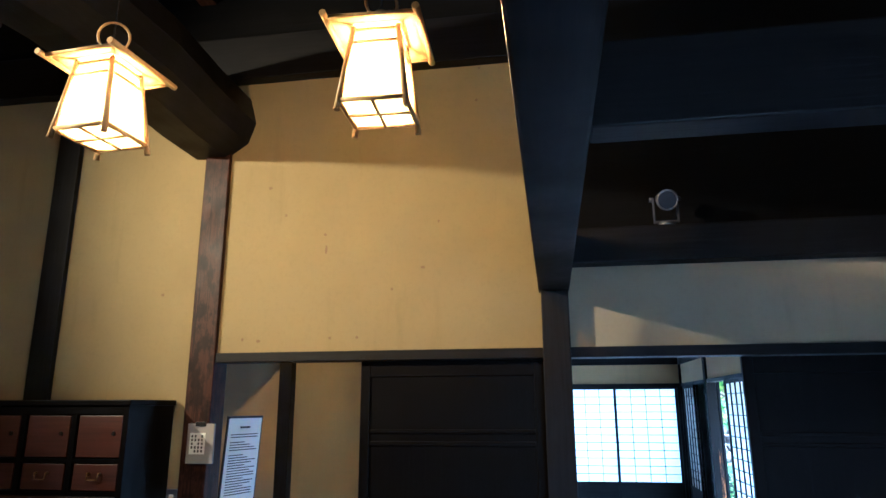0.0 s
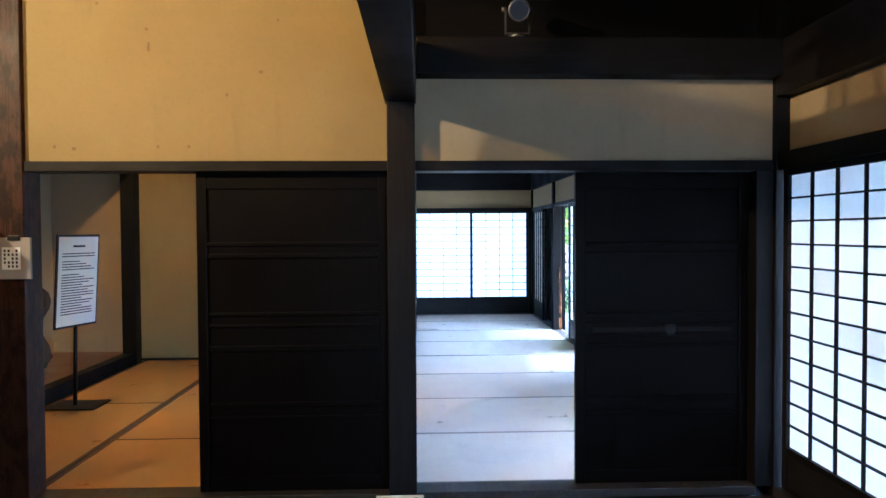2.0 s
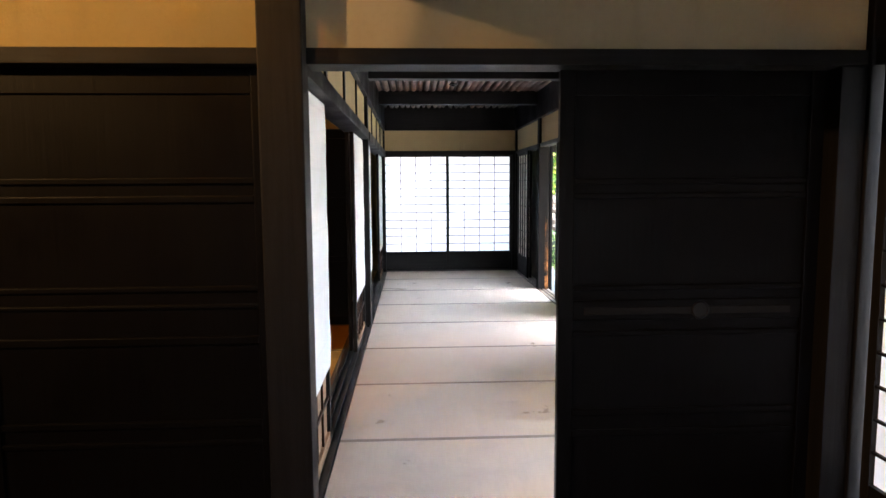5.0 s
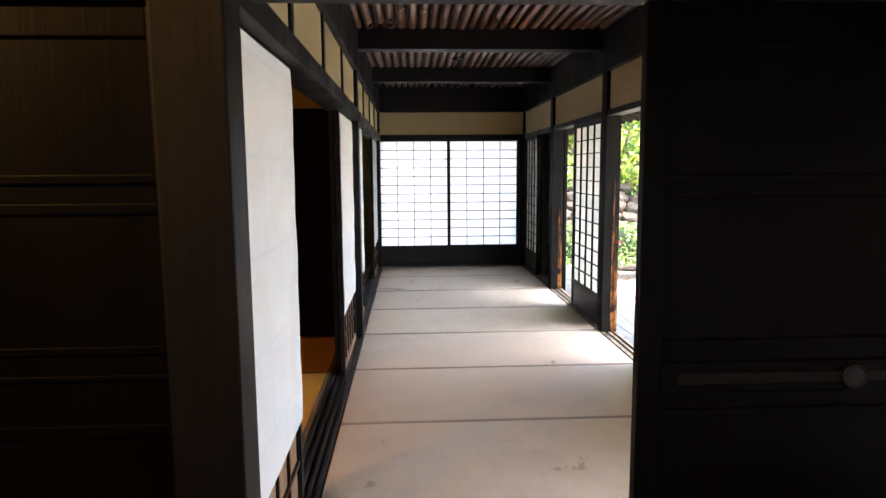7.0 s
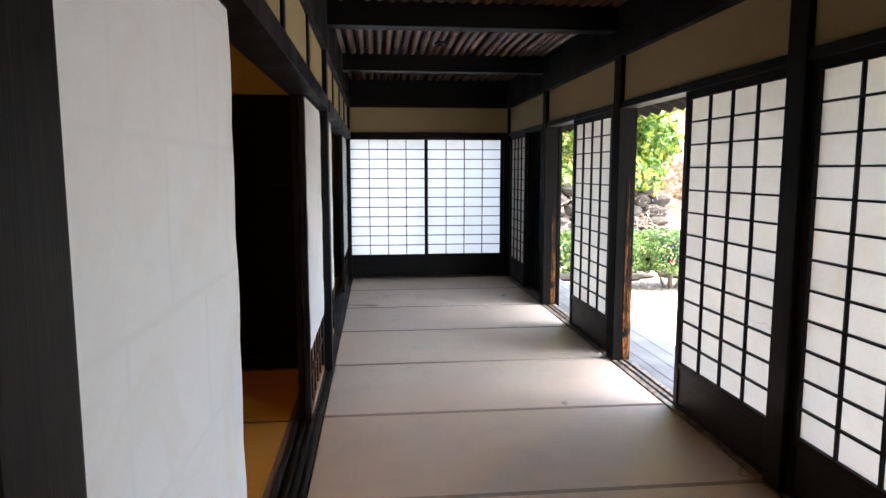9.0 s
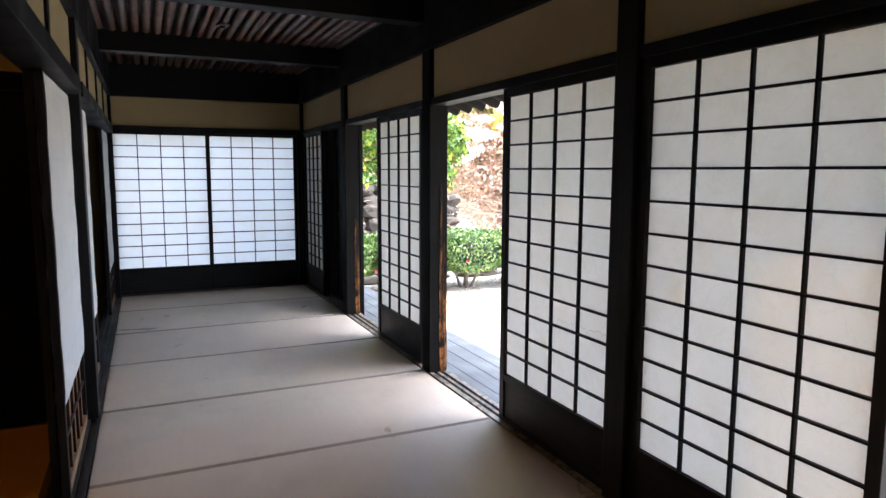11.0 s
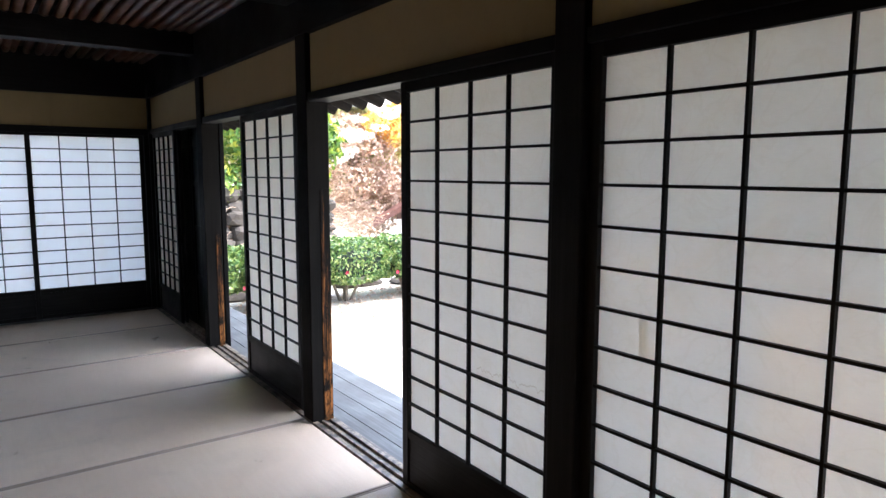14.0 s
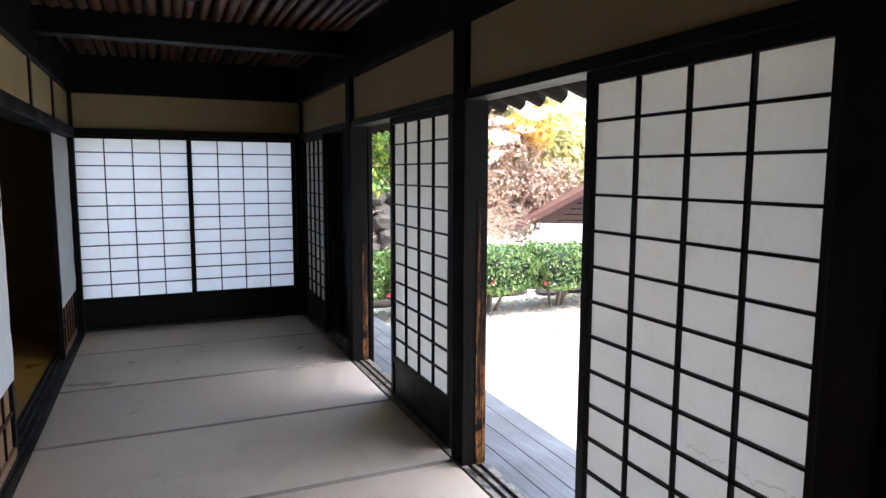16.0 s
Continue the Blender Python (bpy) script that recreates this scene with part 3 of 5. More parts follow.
# ---- sliding screens ----
def shoji(at, rz, width, kind_of="garden", label="paper screen in a black lattice frame", rows=12, cols=4, z_top=1.775, patches=(), low=0.265, top=0.047, bare=False):
    """A sliding paper screen standing at its base; its width runs along its own x, its lattice looks to its own -y."""
    g = thing("shoji_screen", at, label, "paper screen", "sliding paper screens", "", rz)
    st, t = 0.042, 0.015
    bm = bmesh.new()
    for s in (-1, 1):
        x = s * (width / 2 - st / 2)
        part("stile", box(bmesh.new(), x - st / 2, x + st / 2, -t, t, 0.0, z_top, 0.003), GREYED, g)
    part("top_rail", box(bm, -width / 2 + st, width / 2 - st, -t + 0.001, t - 0.001, z_top - top, z_top, 0.003), BLACK_X, g)
    part("middle_rail", box(bmesh.new(), -width / 2 + st, width / 2 - st, -t + 0.001, t - 0.001, low - 0.03, low + 0.008, 0.003), BLACK_X, g)
    part("bottom_rail", box(bmesh.new(), -width / 2 + st, width / 2 - st, -t + 0.001, t - 0.001, 0.0, 0.035, 0.003), BLACK_X, g)
    part("lower_board", box(bmesh.new(), -width / 2 + st, width / 2 - st, -0.006, 0.008, 0.035, low - 0.03), KOSHI, g, "dark board with raised wood grain")
    w, z0, z1 = width - 2 * st, low + 0.008, z_top - top
    bar = 0.0045 if kind_of != "end" else 0.005
    for i in range(1, cols):
        x = -w / 2 + w * i / cols
        y0, y1 = ((-0.012, 0.004) if kind_of != "end" else (-0.0105, 0.0035))
        part("upright_bar", box(bmesh.new(), x - bar, x + bar, y0, y1, z0, z1), BLACK_Z, g)
    me = mesh_of(box(bmesh.new(), -w / 2, w / 2, -0.011, 0.003, -bar, bar), BLACK_X)
    for j in range(1, rows):
        part("cross_bar", me, BLACK_X, g).location = (0, 0, z0 + (z1 - z0) * j / rows)
    if bare:
        return g
    bm = bmesh.new()
    vs = [bm.verts.new(p) for p in ((-w / 2, 0.006, z0), (w / 2, 0.006, z0), (w / 2, 0.006, z1), (-w / 2, 0.006, z1))]
    bm.faces.new(vs)
    part("paper", bm, {"garden": SHOJI_PAPER, "front": FRONT_PAPER, "end": END_PAPER}[kind_of], g)
    for i, j in patches:
        bm = bmesh.new()
        a, b = -w / 2 + w * i / cols, z0 + (z1 - z0) * j / rows
        vs = [bm.verts.new(p) for p in ((a + 0.012, 0.003, b + 0.012), (a + w / cols - 0.012, 0.003, b + 0.012), (a + w / cols - 0.012, 0.003, b + (z1 - z0) / rows - 0.012), (a + 0.012, 0.003, b + (z1 - z0) / rows - 0.012))]
        bm.faces.new(vs)
        part("patch", bm, OLD_PAPER, g, "tan paper patch")
    return g


# a screen with rz=90 looks to +x with its back; its lattice faces the corridor
for y0, y1, x in ((5.1, 6.06, 2.779), (6.178, 7.1, 2.779), (8.2, 9.13, 2.779), (10.93, 11.755, 2.779)):
    shoji((x, (y0 + y1) / 2, -0.008), -90, y1 - y0)
for y0, y1, x in ((5.1, 6.055, 2.823), (10.95, 11.75, 2.823)):
    shoji((x, (y0 + y1) / 2, -0.008), -90, y1 - y0, "garden", "bare lattice screen slid behind another" if y0 < 6 else "second paper screen slid behind another", 1 if y0 < 6 else 12, 1 if y0 < 6 else 4, bare=y0 < 6)
for y0, y1 in ((3.28, 4.15), (2.41, 3.275), (1.54, 2.405), (0.67, 1.535)):
    shoji((2.8, (y0 + y1) / 2, 0.0), -90, y1 - y0, "front", "paper screen with patched panes in a black lattice" if y0 > 3 else "paper screen in a black lattice frame", 12, 4, 1.725, ((1, 7), (2, 5), (3, 5), (3, 4)) if y0 > 3 else (), 0.235, 0.04)
slab("door_jamb", (2.69, 2.736, 11.775, 11.9, 0.01, 1.745), BLACK_Z, "dark timber jamb of the end screens", "jamb")
slab("door_jamb", (0.7, 0.742, 11.79, 11.9, 0.01, 1.745), BLACK_Z, "dark timber jamb of the end screens", "jamb")
shoji((1.2325, 11.8, 0.01), 0, 0.995, "end", "white paper screen closing the corridor end", 12, 4, 1.75, (), 0.275, 0.04)
shoji((2.1925, 11.83, 0.01), 0, 1.005, "end", "white paper screen closing the corridor end", 12, 4, 1.75, (), 0.275, 0.04)


def board_door(at, rz, width, height, label, rails, knob=None):
    """A black panelled sliding door: frame, boards and horizontal rails."""
    g = thing("sliding_door", at, label, "sliding door", "black board doors", "", rz)
    st = 0.055
    for s in (-1, 1):
        x = s * (width / 2 - st / 2)
        part("stile", box(bmesh.new(), x - st / 2, x + st / 2, -0.017, 0.017, 0, height, 0.004), DOOR_BOARD, g)
    part("board", box(bmesh.new(), -width / 2 + st, width / 2 - st, -0.004, 0.006, 0.02, height - 0.02), DOOR_BOARD, g)
    for z0, z1 in rails:
        part("rail", box(bmesh.new(), -width / 2 + st, width / 2 - st, -0.014, 0.014, z0, z1, 0.004), DOOR_BOARD, g)
    if knob:
        x, z = knob
        bm = bmesh.new()
        rod(bm, (x, -0.014, z), (x, -0.022, z), 0.032, 0.029, 20)
        ring(bm, (x, -0.02, z), (0, 1, 0), 0.028, 0.005)
        part("pull", bm, BLACK_METAL, g, "round black iron pull")
        part("pull_strip", box(bmesh.new(), -width / 2 + st + 0.04, width / 2 - st - 0.04, -0.018, -0.013, z - 0.014, z + 0.014, 0.003), BLACK_X, g)
    return g


board_door((0.168, 4.255, 0.006), 0, 1.02, 1.712, "black panelled wooden sliding door, half open", ((0, 0.08), (0.385, 0.405), (0.455, 0.48), (0.755, 0.785), (0.885, 0.9), (0.945, 0.965), (1.255, 1.28), (1.32, 1.342), (1.625, 1.712)))
board_door((2.177, 4.28, 0.006), 0, 0.966, 1.712, "black panelled wooden sliding door with a round pull", ((0, 0.07), (0.375, 0.4), (0.455, 0.48), (0.755, 0.775), (0.815, 0.89), (0.925, 0.945), (1.26, 1.28), (1.31, 1.332), (1.625, 1.712)), (0.045, 0.85))
for y in (10.42, 11.31):
    board_door((2.9, y, -0.038), -90, 0.88, 1.84, "dark wooden shutter door closed outside the sill", ((0, 0.08), (0.45, 0.5), (0.9, 0.95), (1.3, 1.35), (1.65, 1.735)))


def white_screen(at, rz, width, label):
    """A white papered screen whose paper stops short of the bottom, over a tan lattice."""
    g = thing("white_screen", at, label, "paper screen", "white corridor screens", "", rz)
    st, h = 0.04, 1.735
    for s in (-1, 1):
        x = s * (width / 2 - st / 2)
        part("stile", box(bmesh.new(), x - st / 2, x + st / 2, -0.015, 0.015, 0, h, 0.003), GREYED, g)
    part("top_rail", box(bmesh.new(), -width / 2 + st, width / 2 - st, -0.014, 0.014, h - 0.035, h, 0.003), BLACK_X, g)
    part("bottom_rail", box(bmesh.new(), -width / 2 + st, width / 2 - st, -0.014, 0.014, 0, 0.06, 0.003), TAN_BOARD, g)
    part("back_board", box(bmesh.new(), -width / 2 + st, width / 2 - st, 0.004, 0.012, 0.06, h - 0.035), TAN_BOARD, g, "tan board behind the paper")
    w = width - 2 * st
    for i in range(1, 5):
        x = -w / 2 + w * i / 5
        part("lattice_bar", box(bmesh.new(), x - 0.009, x + 0.009, -0.008, 0.003, 0.06, 0.42, 0.001), RED_POST, g)
    part("lattice_bar", box(bmesh.new(), -w / 2, w / 2, -0.009, 0.003, 0.23, 0.248, 0.001), RED_POST, g)
    # the sheet sags a little between its pasted seams
    nx, nz = 10, 40
    bm = bmesh.new()
    grid = [[bm.verts.new((-width / 2 + 0.004 + (width - 0.008) * i / nx, -0.0175 - 0.0025 * abs(math.sin(j / nz * math.pi * 5)) - 0.001 * math.sin(i * 1.3 + j * 0.4), 0.4 + (h - 0.41) * j / nz)) for j in range(nz + 1)] for i in range(nx + 1)]
    for i in range(nx):
        for j in range(nz):
            f = bm.faces.new((grid[i][j], grid[i + 1][j], grid[i + 1][j + 1], grid[i][j + 1]))
            f.smooth = True
    part("paper", bm, FUSUMA_PAPER, g, "white paper sheet with faint seams")
    return g


for y0, y1, x in ((4.24, 5.275, 0.721), (4.35, 5.25, 0.668), (7.06, 7.975, 0.708), (7.1, 7.97, 0.668), (8.105, 9.02, 0.71), (10.86, 11.755, 0.708)):
    white_screen((x, (y0 + y1) / 2, -0.01), 90, y1 - y0, "white papered sliding screen over a tan lattice")

# ---- setting: the side room with lamp-coloured mats ----
side = slab("floor_side_room", (-3.3, 0.63, 4.33, 8.05, -0.2, -0.05), BLACK_X, "side room floor laid with rush mats coloured by orange lamplight", "floor", 0)
for x, ys in ((-1.735, (4.335, 6.17, 8.025)), (-0.785, (4.335, 5.2, 7.09, 8.025)), (0.158, (4.335, 5.2, 7.09, 8.025))):
    for a, b in zip(ys, ys[1:]):
        me, be = mat_piece(0.94, b - a - 0.018, TATAMI_LAMPLIT, MAT_CLOTH, 0.03, "x")
        m = part("tatami_mat", me, TATAMI_LAMPLIT, side)
        m.location = (x + 1.335, (a + b) / 2 - 6.19, 0.15 + random.uniform(-0.001, 0.001))
        part("binding", be, MAT_CLOTH, m)
        part("end_seam", box(bmesh.new(), -0.467, 0.467, (b - a) / 2 - 0.011, (b - a) / 2 + 0.006, 0.01, 0.0495), MAT_CLOTH, m)
slab("wall_side_back", (-2.25, -0.9, 8.03, 8.12, -0.05, 2.6), OCHRE, "ochre clay plaster wall of the side room", "wall", 0)
slab("wall_side_back", (-0.9, 0.66, 8.03, 8.12, 1.83, 2.6), OCHRE, "ochre clay plaster above black doors", "wall", 0)
slab("post", (-0.96, -0.86, 8.0, 8.03, -0.05, 2.6), BLACK_Z, "dark timber post in the side room", "post")
slab("baseboard", (-2.25, -0.96, 8.015, 8.028, 0.0, 0.02), BLACK_X, "thin dark skirting", "baseboard", 0)
for x in (-0.48, 0.27):
    board_door((x, 8.06, 0.0), 0, 0.76, 1.82, "black wooden door of the side room", ((0, 0.08), (0.6, 0.65), (1.2, 1.25), (1.74, 1.82)))
slab("ceiling_side_room", (-3.3, 0.66, 4.3, 8.12, 2.6, 2.66), BLACK_Y, "dark board ceiling of the side room", "ceiling", 0)
slab("post", (-2.4, -2.25, 7.9, 8.05, -0.05, 2.6), BLACK_Z, "dark alcove post", "post", 0.005)
slab("alcove_sill", (-2.4, -2.28, 4.4, 7.9, -0.05, 0.1), BLACK_Y, "dark timber edge of a raised alcove", "sill", 0.005)
slab("alcove_lintel", (-2.4, -2.28, 4.4, 7.9, 2.05, 2.2), BLACK_Y, "dark timber lintel over the alcove", "lintel", 0.005)
slab("wall_alcove_upper", (-2.37, -2.31, 4.4, 7.9, 2.2, 2.6), OCHRE, "ochre clay plaster over the alcove", "wall", 0)
slab("floor_alcove", (-3.2, -2.4, 4.4, 8.03, -0.05, 0.095), TAN_BOARD, "raised board floor of the alcove", "floor", 0)
slab("wall_alcove", (-3.28, -3.2, 4.33, 8.1, -0.05, 2.6), GREY_PLASTER, "buff clay plaster at the back of the alcove", "wall", 0)
slab("wall_alcove", (-3.2, -2.4, 8.03, 8.1, -0.05, 2.6), GREY_PLASTER, "buff clay plaster side of the alcove", "wall", 0)
slab("wall_side_front", (-3.28, -1.36, 4.3, 4.33, -0.05, 2.6), OCHRE, "ochre clay plaster wall of the side room", "wall", 0)


slab("floor_back_room", (-3.3, 0.63, 8.13, 11.9, -0.2, 0.0), TATAMI_LAMPLIT, "dim mat floor of the back room", "floor", 0)
slab("ceiling_back_room", (-3.3, 0.66, 8.12, 11.95, 2.6, 2.66), BLACK_Y, "dark board ceiling of the back room", "ceiling", 0)
slab("wall_back_room", (-3.3, 0.7, 11.9, 11.98, -0.2, 2.6), OCHRE, "ochre clay plaster wall of the back room", "wall", 0)
slab("wall_back_room", (-3.36, -3.3, 8.12, 11.98, -0.2, 2.6), OCHRE, "ochre clay plaster wall of the back room", "wall", 0)
slab("wall_back_room", (-3.3, 0.655, 8.125, 8.16, 0.0, 2.6), DARK_BOARD, "dark boarded partition of the back room", "wall", 0)


# ---- lanterns ----
def lantern(at, rz, hang, power):
    g = thing("bamboo_lantern", at, "lit paper lantern in a pale bamboo frame with a small roof", "lantern", "hanging lanterns", "", rz)
    b, t, h = 0.108, 0.075, 0.26
    corners = ((-1, -1), (1, -1), (1, 1), (-1, 1))
    for sx, sy in corners:
        part("corner_post", rod(bmesh.new(), (sx * b * 1.04, sy * b * 1.04, -0.03), (sx * t, sy * t, h + 0.02), 0.011, 0.0095, 10), BAMBOO_PALE, g)
    for k in range(4):
        (ax, ay), (bx, by) = corners[k], corners[(k + 1) % 4]
        for z, s, r in ((0.005, b, 0.0085), (h * 0.86, t + (b - t) * 0.14, 0.007), (h + 0.01, t, 0.007)):
            part("rail", rod(bmesh.new(), (ax * s, ay * s, z), (bx * s, by * s, z), r, r, 8), BAMBOO_PALE, g)
        bm = bmesh.new()
        i, j = 0.97 * b, 0.97 * t
        bm.faces.new([bm.verts.new(p) for p in ((ax * i, ay * i, 0.005), (bx * i, by * i, 0.005), (bx * j, by * j, h), (ax * j, ay * j, h))])
        part("paper_pane", bm, LANTERN_PAPER, g)
    bm = bmesh.new()
    i = 0.95 * b
    bm.faces.new([bm.verts.new(p) for p in ((-i, -i, 0.006), (-i, i, 0.006), (i, i, 0.006), (i, -i, 0.006))])
    part("bottom_paper", bm, LANTERN_PAPER, g)
    for a in (0, 1):
        p = (i, 0, 0.0) if a else (0, i, 0.0)
        part("bottom_bar", rod(bmesh.new(), tuple(-c for c in p), p, 0.0065, 0.0065, 6), BAMBOO_PALE, g)
    # shallow four-sided roof, a bamboo pole along each edge
    half, ze, za = 0.15, h + 0.012, h + 0.055
    tip = (0, 0, za)
    for k in range(4):
        (ax, ay), (bx, by) = corners[k], corners[(k + 1) % 4]
        bm = bmesh.new()
        q = [(ax * half, ay * half, ze), (bx * half, by * half, ze), tip]
        lo, hi = [bm.verts.new(p) for p in q], [bm.verts.new((p[0], p[1], p[2] + 0.006)) for p in q]
        bm.faces.new(lo)
        bm.faces.new(hi)
        for e in range(3):
            bm.faces.new((lo[e], lo[(e + 1) % 3], hi[(e + 1) % 3], hi[e]))
        part("roof_board", bm, BAMBOO_PALE, g)
        long, r = (0.03, 0.0125) if k % 2 else (0.0, 0.008)
        dx, dy = (bx - ax) / 2, (by - ay) / 2
        part("eave_pole", rod(bmesh.new(), (ax * half - dx * long, ay * half - dy * long, ze + 0.004), (bx * half + dx * long, by * half + dy * long, ze + 0.004), r, r * 0.93, 10), BAMBOO_PALE, g)
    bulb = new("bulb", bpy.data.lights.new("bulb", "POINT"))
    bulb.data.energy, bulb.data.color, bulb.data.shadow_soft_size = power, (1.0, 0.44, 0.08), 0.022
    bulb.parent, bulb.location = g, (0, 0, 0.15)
    part("cap", rod(bmesh.new(), (0, 0, za - 0.02), (0, 0, za + 0.062), 0.026, 0.024, 14), BAMBOO_PALE, g)
    part("ring", ring(bmesh.new(), (0, 0, za + 0.1), (-0.5, 1, 0.2), 0.056, 0.005), BAMBOO_PALE, g)
    part("cord", rod(bmesh.new(), (0, 0, za + 0.05), (0, 0, hang - at[2]), 0.003, 0.003, 6), BLACK_METAL, g, "thin black cord")
    return g


lantern((-0.87, 2.62, 2.425), -4, 4.4, LANTERN_POWER)
lantern((0.19, 2.57, 2.415), 2, 4.4, LANTERN_POWER)
# never in view: lantern added for the side room's warm light and alcove shadow
lantern((-1.97, 5.9, 2.2), 30, 2.6, UNSEEN_LANTERN_POWER)


# ---- things of the front room ----
def chest():
    g = thing("chest_of_drawers", (-2.1, 3.975, -0.04), "black lacquered chest with red-brown doors and drawers", "chest")
    w, d, h = 1.34, 0.41, 1.55
    part("side", box(bmesh.new(), w / 2 - 0.03, w / 2, -d / 2, d / 2, 0, h - 0.03, 0.003), DOOR_BOARD, g)
    part("side", box(bmesh.new(), -w / 2, -w / 2 + 0.03, -d / 2, d / 2, 0, h - 0.03, 0.003), DOOR_BOARD, g)
    part("back", box(bmesh.new(), -w / 2 + 0.03, w / 2 - 0.03, d / 2 - 0.02, d / 2, 0, h - 0.03), DOOR_BOARD, g)
    part("top", box(bmesh.new(), -w / 2 - 0.012, w / 2 + 0.012, -d / 2 - 0.012, d / 2, h - 0.03, h, 0.005), DOOR_BOARD, g)
    part("cornice", box(bmesh.new(), -w / 2 + 0.03, w / 2 - 0.03, -d / 2 + 0.001, -d / 2 + 0.03, h - 0.075, h - 0.032, 0.004), DOOR_BOARD, g)
    for x0, x1 in ((0.05, 0.08), (0.345, 0.375), (-0.28, -0.25)):
        part("divider", box(bmesh.new(), x0, x1, -d / 2 + 0.002, d / 2 - 0.02, 1.09, h - 0.075), DOOR_BOARD, g)
    for z in (1.075, 1.235, 0.72, 0.36, 0.0):
        part("shelf", box(bmesh.new(), -w / 2 + 0.03, w / 2 - 0.03, -d / 2 + 0.003, d / 2 - 0.02, z, z + 0.022), DOOR_BOARD, g)
    for x0, x1 in ((-0.64, -0.285), (-0.245, 0.045), (0.085, 0.34), (0.38, 0.64)):
        p = part("door", box(bmesh.new(), x0 + 0.006, x1 - 0.006, -d / 2 + 0.008, -d / 2 + 0.028, 1.262, h - 0.08, 0.004), BROWN_DOOR, g, "red-brown lacquered door")
        part("pull", rod(bmesh.new(), (x1 - 0.05, -d / 2 + 0.009, 1.38), (x1 - 0.05, -d / 2 + 0.002, 1.38), 0.012, 0.01, 12), BLACK_METAL, p, "black iron pull")
        p = part("drawer", box(bmesh.new(), x0 + 0.006, x1 - 0.006, -d / 2 + 0.006, -d / 2 + 0.028, 1.102, 1.23, 0.004), BROWN_DOOR, g, "red-brown lacquered drawer")
        bm = bmesh.new()
        c = (x0 + x1) / 2
        for s in (-1, 1):
            rod(bm, (c + s * 0.032, -d / 2 + 0.006, 1.185), (c + s * 0.032, -d / 2 - 0.012, 1.185), 0.005, 0.005, 8)
            rod(bm, (c + s * 0.032, -d / 2 - 0.012, 1.185), (c + s * 0.028, -d / 2 - 0.014, 1.155), 0.003, 0.003, 6)
        rod(bm, (c - 0.028, -d / 2 - 0.014, 1.155), (c + 0.028, -d / 2 - 0.014, 1.155), 0.003, 0.003, 6)
        part("handle", bm, BRASS, p, "worn metal drop handle")
    for z0, z1 in ((0.745, 1.072), (0.385, 0.716), (0.025, 0.356)):
        part("drawer", box(bmesh.new(), -w / 2 + 0.04, w / 2 - 0.04, -d / 2 + 0.006, -d / 2 + 0.028, z0, z1, 0.004), BROWN_DOOR, g, "wide red-brown lacquered drawer")


chest()


def lines_of_writing(g, x0, x1, z0, z1, y, n, seed, thick=0.35):
    """Rows of unreadable small print as plain bars."""
    r = random.Random(seed)
    bm = bmesh.new()
    step = (z1 - z0) / n
    for i in range(n):
        if r.random() < 0.14:
            continue
        z = z1 - (i + 0.5) * step
        end = x1 - (r.random() ** 3) * (x1 - x0) * 0.6
        box(bm, x0, end, y - 0.0012, y, z - step * thick / 2, z + step * thick / 2)
    part("print", bm, INK, g, "lines of small dark print")


clip = thing("notice_board", (-1.237, 4.163, 1.165), "grey clip board with a small white notice on a post", "notice")
part("board", box(bmesh.new(), -0.08, 0.08, -0.012, 0.004, 0, 0.215, 0.002), GREY_CARD, clip)
part("notice", box(bmesh.new(), -0.062, 0.03, -0.0145, -0.012, 0.05, 0.165), WHITE_CARD, clip, "white notice sheet")
part("clip", box(bmesh.new(), -0.03, 0.03, -0.022, -0.012, 0.2, 0.225, 0.003), BLACK_METAL, clip, "black metal clip")
bm = bmesh.new()
for i in range(4):
    for j in range(5):
        if (i * 3 + j * 2) % 7:
            box(bm, -0.052 + i * 0.02, -0.042 + i * 0.02, -0.0156, -0.0145, 0.06 + j * 0.02, 0.073 + j * 0.02)
part("print", bm, INK, clip, "columns of dark brushed writing")

sock = thing("wall_socket", (-1.408, 4.2, 0.91), "small metal wall socket plate on ochre plaster", "socket")
part("plate", box(bmesh.new(), -0.035, 0.035, -0.006, 0.001, 0, 0.115, 0.003), GREY_METAL, sock)
for z in (0.035, 0.075):
    part("outlet", box(bmesh.new(), -0.014, 0.014, -0.009, -0.006, z - 0.011, z + 0.011, 0.002), WHITE_CARD, sock, "pale outlet")


def worded(text, size, at, parent, rx=90, rz=0):
    cu = bpy.data.curves.new("wording", "FONT")
    cu.body, cu.size, cu.extrude, cu.align_x = text, size, 0.0004, "CENTER"
    cu.materials.append(INK)
    ob = new("wording", cu)
    ob.parent = parent
    ob.matrix_local = pose(*at, rx, 0, rz)
    return ob


card = thing("slipper_sign", (0.735, 4.06, -0.04), "small white card asking for slippers off, at the post foot", "sign")
part("card", box(bmesh.new(), -0.122, 0.122, -0.002, 0.002, 0, 0.082, 0.001), WHITE_CARD, card)
part("foot", box(bmesh.new(), -0.12, 0.12, 0.002, 0.03, 0, 0.004), WHITE_CARD, card)
worded("Please take off", 0.03, (0, -0.0025, 0.052), card)
worded("your slippers", 0.03, (0, -0.0025, 0.024), card)
bm = bmesh.new()
box(bm, -0.09, 0.09, -0.003, -0.002, 0.008, 0.013)
part("print", bm, INK, card, "a line of small print")


